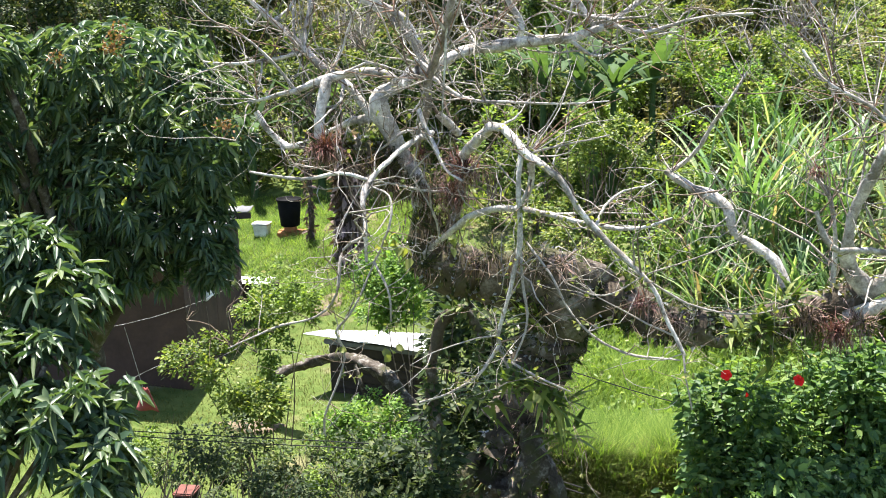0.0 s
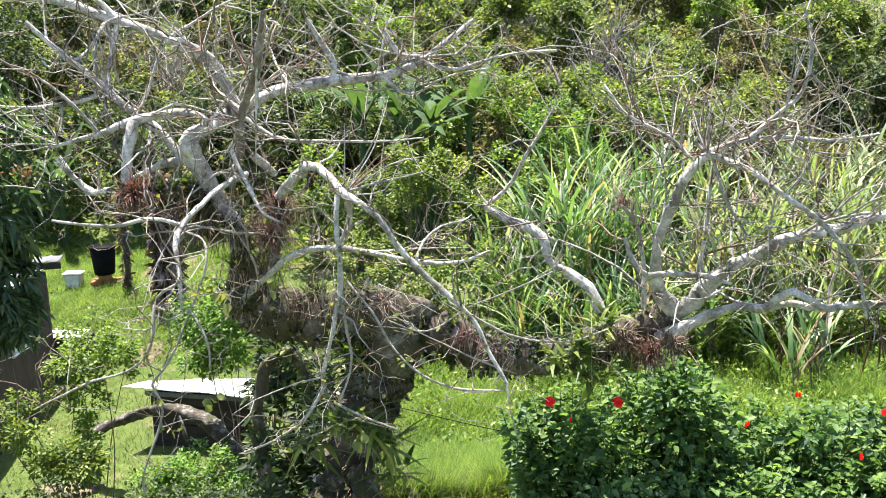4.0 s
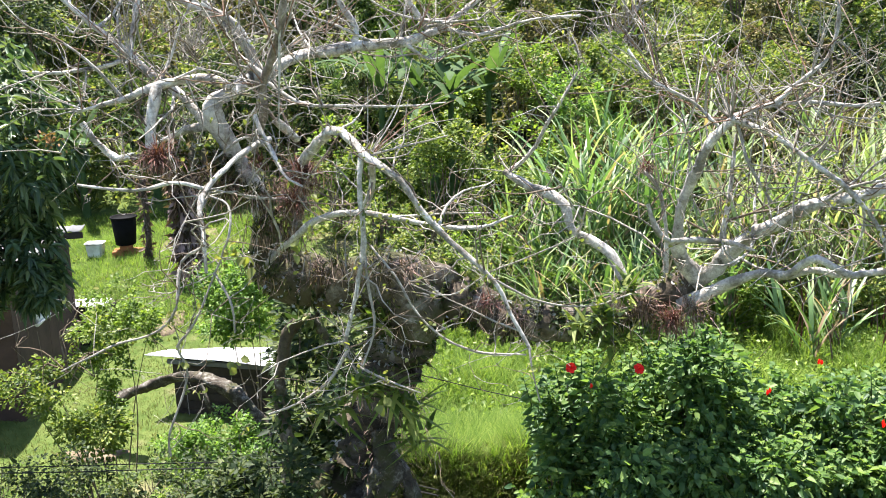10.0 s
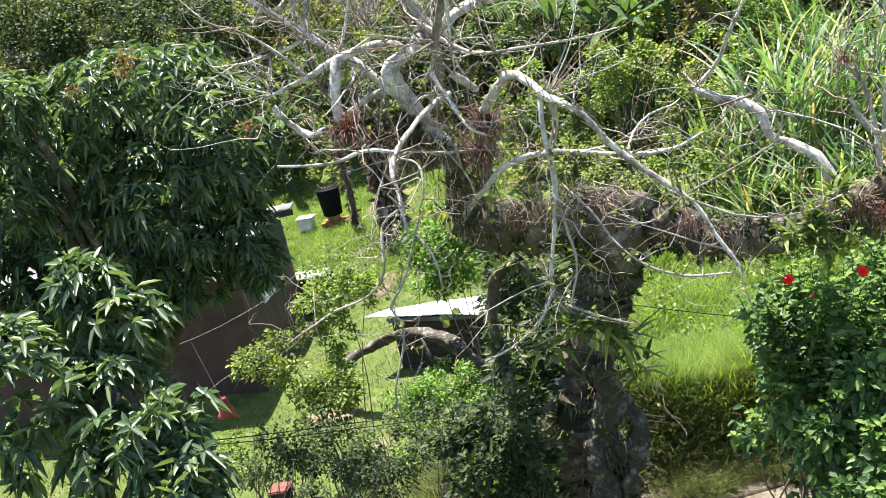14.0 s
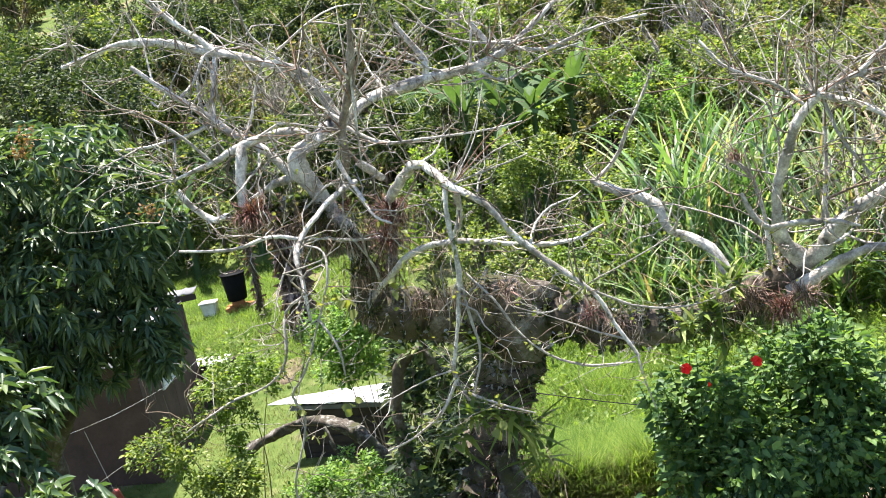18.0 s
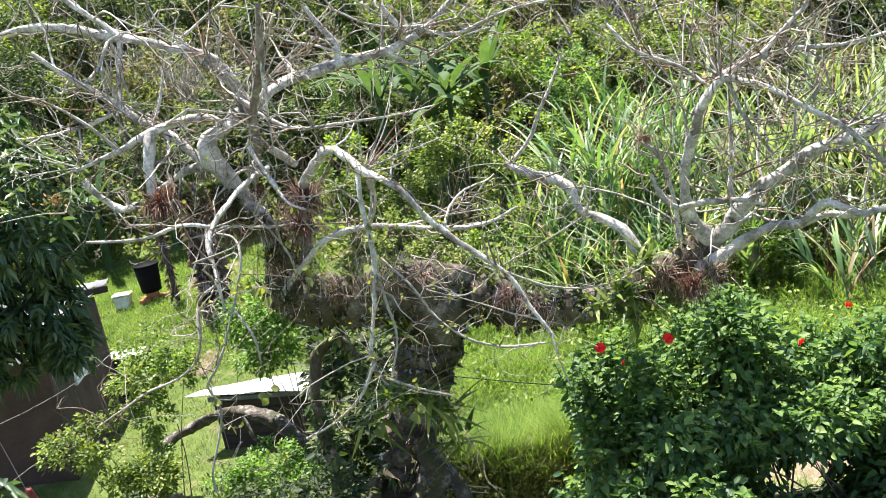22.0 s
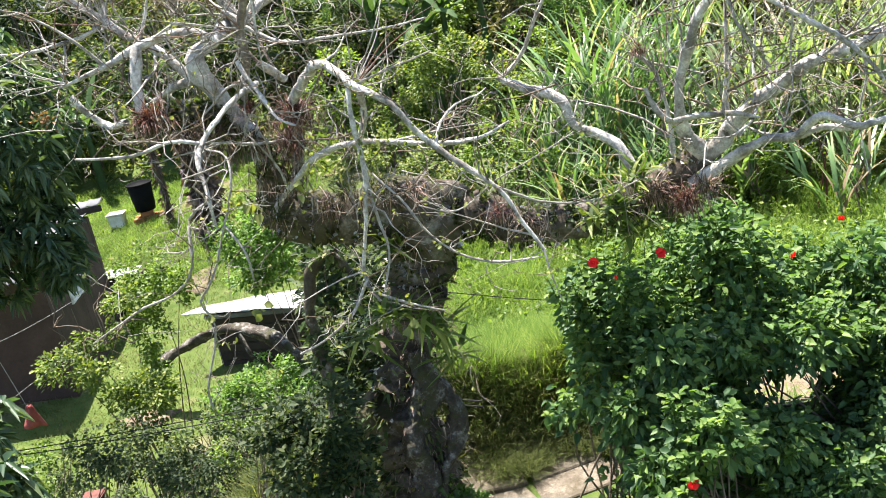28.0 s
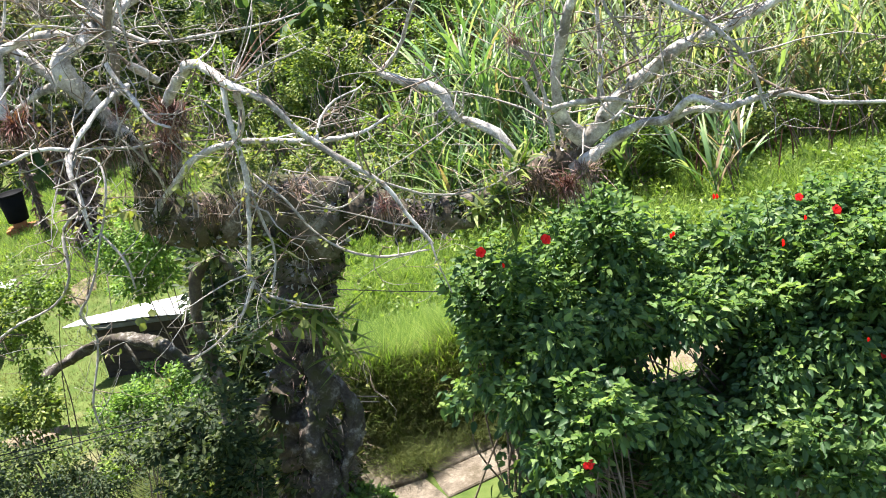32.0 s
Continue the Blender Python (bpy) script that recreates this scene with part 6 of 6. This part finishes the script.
def corrugated(w, d, pitch, amp, thick):
    """A ribbed sheet, w across the ribs and d along them."""
    k = max(8, int(w / pitch * 8))
    u = np.linspace(-w / 2, w / 2, k + 1)
    h = amp * np.maximum(0, np.cos(u / pitch * 2 * np.pi)) ** 2
    top = [np.stack([u, np.full(k + 1, y), h], 1) for y in (-d / 2, d / 2)]
    bot = [r - [0, 0, thick] for r in top]
    v = np.vstack(top + bot)
    n = k + 1
    i = np.arange(k)
    f = np.vstack([np.stack([i, i + 1, i + n + 1, i + n], 1), np.stack([i + 2 * n, i + 3 * n, i + 3 * n + 1, i + 2 * n + 1], 1),
                   np.stack([i, i + 2 * n, i + 2 * n + 1, i + 1], 1), np.stack([i + n, i + n + 1, i + 3 * n + 1, i + 3 * n], 1)])
    return quick_mesh("sheet", v, f)


def house():
    t = thing("house", "small brown house with metal roof and white louvre window", "house", (-6.42, 13.5, -0.3))
    t.rotation_euler = (0, 0, radians(5))
    wy0, wy1, wz0, wz1 = 0.95, 1.5, 1.28, 1.68
    part("wall", box_bm(5.0, 0.15, 2.12, 0.01, (-2.5, 0.075, 1.0)), M_WALL, t)
    side = part("wall", box_bm(0.15, wy0 - 0.15, 2.12, 0.0, (-0.075, (wy0 + 0.15) / 2, 1.0)), M_WALL, t)
    part("wall", box_bm(0.15, 2.8 - wy1, 2.12, 0.0, (-0.075, (2.8 + wy1) / 2, 1.0)), M_WALL, t)
    part("wall", box_bm(0.146, wy1 - wy0 + 0.02, wz0 + 0.06, 0.0, (-0.077, (wy0 + wy1) / 2, wz0 / 2 - 0.03)), M_WALL, t)
    part("wall", box_bm(0.146, wy1 - wy0 + 0.02, 2.06 - wz1, 0.0, (-0.077, (wy0 + wy1) / 2, (wz1 + 2.06) / 2)), M_WALL, t)
    part("wall", box_bm(5.0, 0.15, 2.12, 0.01, (-2.5, 2.88, 1.0)), M_WALL, t)
    part("wall", box_bm(0.15, 2.65, 2.12, 0.01, (-4.92, 1.48, 1.0)), M_WALL, t)
    win = part("window", box_bm(0.02, 0.02, 0.02, 0.0, (-0.1, wy0 + 0.03, wz0 + 0.03)), M_WHITE, t)
    for a, b in (((wy0, wz0), (wy1, wz0)), ((wy0, wz1), (wy1, wz1)), ((wy0, wz0), (wy0, wz1)), ((wy1, wz0), (wy1, wz1)), (((wy0 + wy1) / 2, wz0), ((wy0 + wy1) / 2, wz1))):
        cy, cz = (a[0] + b[0]) / 2, (a[1] + b[1]) / 2
        part("frame_bar", box_bm(0.09, abs(a[0] - b[0]) + 0.06, abs(a[1] - b[1]) + 0.06, 0.006, (-0.02, cy, cz)), M_WHITE, win)
    part("sill", box_bm(0.1, wy1 - wy0 + 0.1, 0.04, 0.006, (-0.01, (wy0 + wy1) / 2, wz0 - 0.06)), M_WHITE, win)
    for k in range(4):
        for half in (0, 1):
            sl = box_bm(0.1, (wy1 - wy0) / 2 - 0.05, 0.008, 0.0)
            bmesh.ops.transform(sl, matrix=Matrix.Translation((-0.06, wy0 + (wy1 - wy0) * (0.25 + 0.5 * half), wz0 + 0.07 + k * 0.08)) @ Matrix.Rotation(radians(-75), 4, "Y"), verts=sl.verts)
            part("pane", sl, M_GLASS, win)
    roof = corrugated(5.2, 3.45, 0.2, 0.025, 0.012)
    roof.transform(Matrix.Translation((-2.6, 1.22, 2.1)))
    part("roof", roof, M_IRON, t, "grey corrugated metal sheet roof")
    rear = corrugated(2.4, 0.4, 0.2, 0.02, 0.012)
    rear.transform(Matrix.Translation((-0.98, 3.06, 2.22)) @ Matrix.Rotation(radians(6), 4, "Z") @ Matrix.Rotation(radians(3), 4, "X"))
    part("roof", rear, M_IRON, t, "pale grey corrugated sheet over the rear eave")
    fb = box_bm(2.4, 0.03, 0.11, 0.006)
    bmesh.ops.transform(fb, matrix=Matrix.Translation((-0.95, 2.87, 2.14)) @ Matrix.Rotation(radians(6), 4, "Z"), verts=fb.verts)
    part("fascia", fb, M_DARK_WOOD, t)
    low = thing("lean_to", "low brown lean-to with a pale sheet roof", "shed", (-6.15, 16.55, 0.0))
    for k in range(2):
        part("wall_board", box_bm(0.34, 0.04, 0.75, 0.008, (-0.55 + 0.36 * k, 0, 0.18)), M_DARK_WOOD, low)
    part("side_wall", box_bm(0.05, 0.3, 0.75, 0.01, (0.0, 0.17, 0.18)), M_DARK_WOOD, low)
    rf = corrugated(0.7, 0.4, 0.12, 0.015, 0.01)
    rf.transform(Matrix.Translation((-0.4, 0.15, 0.585)) @ Matrix.Rotation(radians(3), 4, "X"))
    part("roof", rf, M_COOP_ROOF, low)


house()


def coop():
    t = thing("coop", "low dark wooden coop under a white metal sheet", "shed", (-3.52, 13.52, -0.33))
    t.rotation_euler = (0, 0, radians(-14))
    for k in range(6):
        part("plank", box_bm(1.5, 0.035, 0.13, 0.01, (0.01 * (k % 2), 0.0, 0.09 + k * 0.138)), M_DARK_WOOD, t)
        for sx in (-0.76, 0.76):
            part("plank", box_bm(0.035, 0.5, 0.13, 0.01, (sx, 0.27, 0.09 + k * 0.138)), M_DARK_WOOD, t)
    part("back", box_bm(1.48, 0.04, 0.8, 0.01, (0, 0.52, 0.43)), M_DARK_WOOD, t)
    for sx in (-0.73, 0.73):
        for sy in (0.03, 0.48):
            part("post", box_bm(0.08, 0.08, 0.92, 0.01, (sx, sy, 0.44)), M_DARK_WOOD, t)
    part("front_board", box_bm(1.7, 0.03, 0.07, 0.006, (0.04, -0.06, 0.9)), M_IRON, t, "grey board under the roof edge")
    inv = t.rotation_euler.to_matrix().inverted()
    for corners, lift in ((((-4.66, 13.70), (-3.55, 13.38), (-3.5, 14.08), (-4.36, 14.06)), 0.0), (((-3.72, 13.42), (-2.66, 13.05), (-2.6, 13.98), (-3.64, 14.05)), 0.014)):
        bm = bmesh.new()
        a, b, c, d = (Vector(q) for q in corners)
        k = 40
        rows = []
        for j in range(7):
            v = j / 6
            row = []
            for i in range(k + 1):
                u = i / k
                p = (a * (1 - u) + b * u) * (1 - v) + (d * (1 - u) + c * u) * v
                rib = 0.006 * max(0.0, math.cos(2 * math.pi * u * 8)) ** 2
                row.append(bm.verts.new(inv @ (Vector((p.x, p.y, 0.66 + lift + rib - 0.05 * v + 0.006 * math.sin(5 * u + 3 * v))) - Vector(t.location))))
            rows.append(row)
        for lo, hi in zip(rows, rows[1:]):
            for i in range(k):
                bm.faces.new((lo[i], lo[i + 1], hi[i + 1], hi[i]))
        sheet = part("roof_sheet", bm, M_COOP_ROOF, t, "sunlit white ribbed sheet", True)
        so = sheet.modifiers.new("thickness", "SOLIDIFY")
        so.thickness = 0.008


coop()

def soil_patch(x, y, rx, ry):
    """Worn bare earth, a thin uneven sheet over the turf."""
    bm = bmesh.new()
    ph = RNG.uniform(0, 6.28, 3)
    rings = []
    for f in (0.0, 0.35, 0.7, 0.92, 1.0):
        ring = []
        for k in range(28):
            a = 2 * math.pi * k / 28
            r = f * (1 + 0.22 * math.sin(2 * a + ph[0]) + 0.14 * math.sin(5 * a + ph[1]) + 0.08 * math.sin(9 * a + ph[2]))
            px, py = x + rx * r * math.cos(a), y + ry * r * math.sin(a)
            ring.append(bm.verts.new((px, py, float(ground_z(px, py)) + (0.035 if f < 0.95 else -0.02))))
        rings.append(ring)
    for lo, hi in zip(rings, rings[1:]):
        for k in range(28):
            bm.faces.new((lo[k], hi[k], hi[(k + 1) % 28], lo[(k + 1) % 28]))
    tagged(part("bare_soil", bm, M_SOIL, None, "", True), "patch of worn pale earth in the lawn", "ground", "", "structure")


M_SOIL = bark_material("dry_soil", (0.07, 0.056, 0.038), (0.16, 0.125, 0.085), (0.26, 0.21, 0.15), None, 6)
M_SOIL.node_tree.nodes["Principled BSDF"].inputs["Specular IOR Level"].default_value = 0.05
for x, y, rx, ry in ((-6.0, 21.6, 0.5, 1.0), (-5.05, 12.35, 0.5, 0.22), (-5.3, 17.1, 0.3, 0.35), (3.0, 10.25, 1.1, 0.4)):
    soil_patch(x, y, rx, ry)

pillar = thing("brick_pillar", "low brown pillar with a red clay cap in the undergrowth", "pillar", (-4.32, 8.72, float(ground_z(-4.32, 8.72)) - 0.05))
part("shaft", box_bm(0.18, 0.18, 0.94, 0.012, (0, 0, 0.47)), M_DARK_WOOD, pillar)
part("cap", box_bm(0.22, 0.22, 0.04, 0.012, (0, 0, 0.96)), M_CLAY, pillar)

bz = float(ground_z(-7.28, 20.7))
block = thing("brick_block", "rough orange bricks under the black tub", "bricks", (-7.15, 20.6, bz - 0.04))
for dx, dy, dz, rz in ((-0.16, 0, 0.07, 4), (0.12, 0.02, 0.07, -6), (0.0, 0.03, 0.2, 12), (-0.2, 0.22, 0.07, 0), (0.15, 0.24, 0.07, 9)):
    b = box_bm(0.26, 0.18, 0.13, 0.012)
    bmesh.ops.transform(b, matrix=pose(dx, dy, dz, 0, 0, rz), verts=b.verts)
    part("brick", b, M_TERRACOTTA, block)
bucket = thing("black_tub", "large black plastic tub with rim on orange bricks", "tub", (-7.18, 20.72, bz + 0.22))
part("body", lathe_bm([(0.2, 0), (0.21, 0.015), (0.262, 0.58), (0.257, 0.585), (0.2, 0.04)], 32), M_BLACK, bucket, "", True)
part("rim", lathe_bm([(0.262, 0.565), (0.278, 0.57), (0.28, 0.595), (0.273, 0.607), (0.25, 0.603), (0.246, 0.575)], 32), M_BLACK, bucket, "", True)
wb = thing("white_container", "small white plastic container standing beside the tub", "container", (-7.82, 20.65, float(ground_z(-7.82, 20.65))))
bm = box_bm(0.36, 0.28, 0.3, 0.03, (0, 0, 0.15))
for v in bm.verts:
    k = 0.8 + 0.2 * v.co.z / 0.3
    v.co.x *= k
    v.co.y *= k
part("body", bm, M_WHITE, wb)
part("rim", box_bm(0.39, 0.31, 0.03, 0.012, (0, 0, 0.305)), M_WHITE, wb)

# fallen dry leaf, bent tree, red cloth, wires, path
bent = thing("bent_tree", "arched mossy dead trunk bending low over the lawn", "tree", (-2.33, 11.3, float(ground_z(-2.33, 11.3))))
o = np.array(bent.location)
arch = [(-2.2, 11.25, -0.4, 0.15), (*(-2.33, 11.30, 0.21), 0.11), (*(-2.62, 11.40, 0.68), 0.095), (*(-2.88, 11.60, 0.87), 0.10), (*(-3.27, 11.80, 1.00), 0.075), (*(-3.68, 12.00, 0.95), 0.055), (*(-4.30, 12.30, 0.68), 0.07), (*(-4.66, 12.45, 0.48), 0.085), (*(-4.97, 12.60, 0.24), 0.06)]
tube("trunk", [(x - o[0], y - o[1], z - o[2], r) for x, y, z, r in arch], M_ROOT, bent, 16, 0.04, 0.12)
snag = [(*(-3.31, 11.70, 0.98), 0.022), (*(-3.22, 11.60, 0.75), 0.028), (*(-3.13, 11.60, 0.41), 0.012)]
tube("snag", [(x - o[0], y - o[1], z - o[2], r) for x, y, z, r in snag], M_ROOT, bent, 9, 0.03, 0.14)

for k in range(2):
    cz = 1.72 - 0.05 * k
    c = thing("cable", "thin black overhead cable crossing the yard", "cable", (0, 0, 0), "overhead cables")
    tube("strand", [(-13, 7.9, cz + 0.25 + 0.15 * k, 0.005), (-7, 7.9, cz + 0.04 + 0.1 * k, 0.005), (-4.2, 7.9, cz, 0.005), (-1.5, 7.9, cz - 0.02, 0.005), (-0.25, 7.35, cz - 0.02, 0.005)], M_CABLE, c, 5, 0.3)
c = thing("cable", "thin black cable hanging behind the old tree", "cable", (0, 0, 0), "overhead cables")
tube("strand", [(*(-0.65, 8.80, 2.19), 0.005), (*(-0.40, 9.00, 2.04), 0.005), (*(0.41, 9.00, 1.81), 0.005), (1.4, 9.0, 1.6, 0.005)], M_CABLE, c, 5, 0.2)
cord = thing("clothes_line", "pale thin cord strung before the house wall", "cord", (0, 0, 0))
tube("line", [(-8.5, 12.3, 0.95, 0.0026), (*(-6.73, 12.20, 1.24), 0.0026), (*(-5.65, 12.60, 1.52), 0.0026), (-5.2, 13.0, 1.75, 0.0026)], M_WIRE, cord, 5, 0.3)
tube("line", [(*(-6.76, 12.20, 0.41), 0.0026), (*(-5.96, 12.20, 0.79), 0.0026), (-4.6, 12.0, 1.25, 0.0026)], M_WIRE, cord, 5, 0.3)
tube("line", [(*(-6.72, 12.20, 1.20), 0.003), (*(-6.53, 12.20, 0.27), 0.003)], M_WIRE, cord, 5, 0.3)


def red_cloth():
    at = np.array((-6.51, 12.20, 0.31))
    t = thing("red_cloth", "faded red cloth hanging from a cord", "cloth", at)
    vs, fs = [], []
    for i in range(7):
        for j in range(7):
            u, v = i / 6, j / 6
            w = 0.03 + 0.16 * v
            vs.append(((u - 0.5) * 2 * w, 0.03 * math.sin(9 * u + 2 * v), -0.34 * v))
    for i in range(6):
        for j in range(6):
            k = i * 7 + j
            fs.append((k, k + 1, k + 8, k + 7))
    me = quick_mesh("cloth", np.array(vs), np.array(fs))
    ob = part("cloth", me, M_RED_CLOTH, t, "", True)
    so = ob.modifiers.new("thickness", "SOLIDIFY")
    so.thickness = 0.006


red_cloth()


def path_slabs():
    """Worn concrete strip that climbs behind the hedge, in broken slabs."""
    t = thing("path", "worn pale concrete path in broken slabs", "path", (0, 0, 0), "", "structure")
    line = smooth_line([(-1.8, 6.85, 0, 0), (-0.7, 7.38, 0, 0), (0.0, 7.6, 0, 0), (0.7, 7.8, 0, 0), (2.4, 7.85, 0, 0), (4.0, 7.6, 0, 0), (6.0, 7.4, 0, 0)], 0.4)[:, :2]
    for a, b in zip(line, line[1:]):
        d = unit(b - a)
        s = np.array([-d[1], d[0]])
        for lo, hi in ((-0.42, -0.006), (0.006, 0.42)):
            j = RNG.normal(0, 0.018, (4, 2))
            q = [a + d * 0.015 + s * lo + j[0], b - d * 0.015 + s * lo + j[1], b - d * 0.015 + s * hi + j[2], a + d * 0.015 + s * hi + j[3]]
            bm = bmesh.new()
            z = [float(ground_z(*p)) + 0.02 + RNG.normal(0, 0.012) for p in q]
            top = [bm.verts.new((*p, zz)) for p, zz in zip(q, z)]
            bot = [bm.verts.new((*p, zz - 0.12)) for p, zz in zip(q, z)]
            bm.faces.new(top)
            bm.faces.new(bot[::-1])
            for k in range(4):
                bm.faces.new((top[k], bot[k], bot[(k + 1) % 4], top[(k + 1) % 4]))
            bmesh.ops.bevel(bm, geom=[e for e in bm.edges], offset=0.012, segments=1, affect="EDGES")
            part("slab", bm, M_CONCRETE, t)


path_slabs()
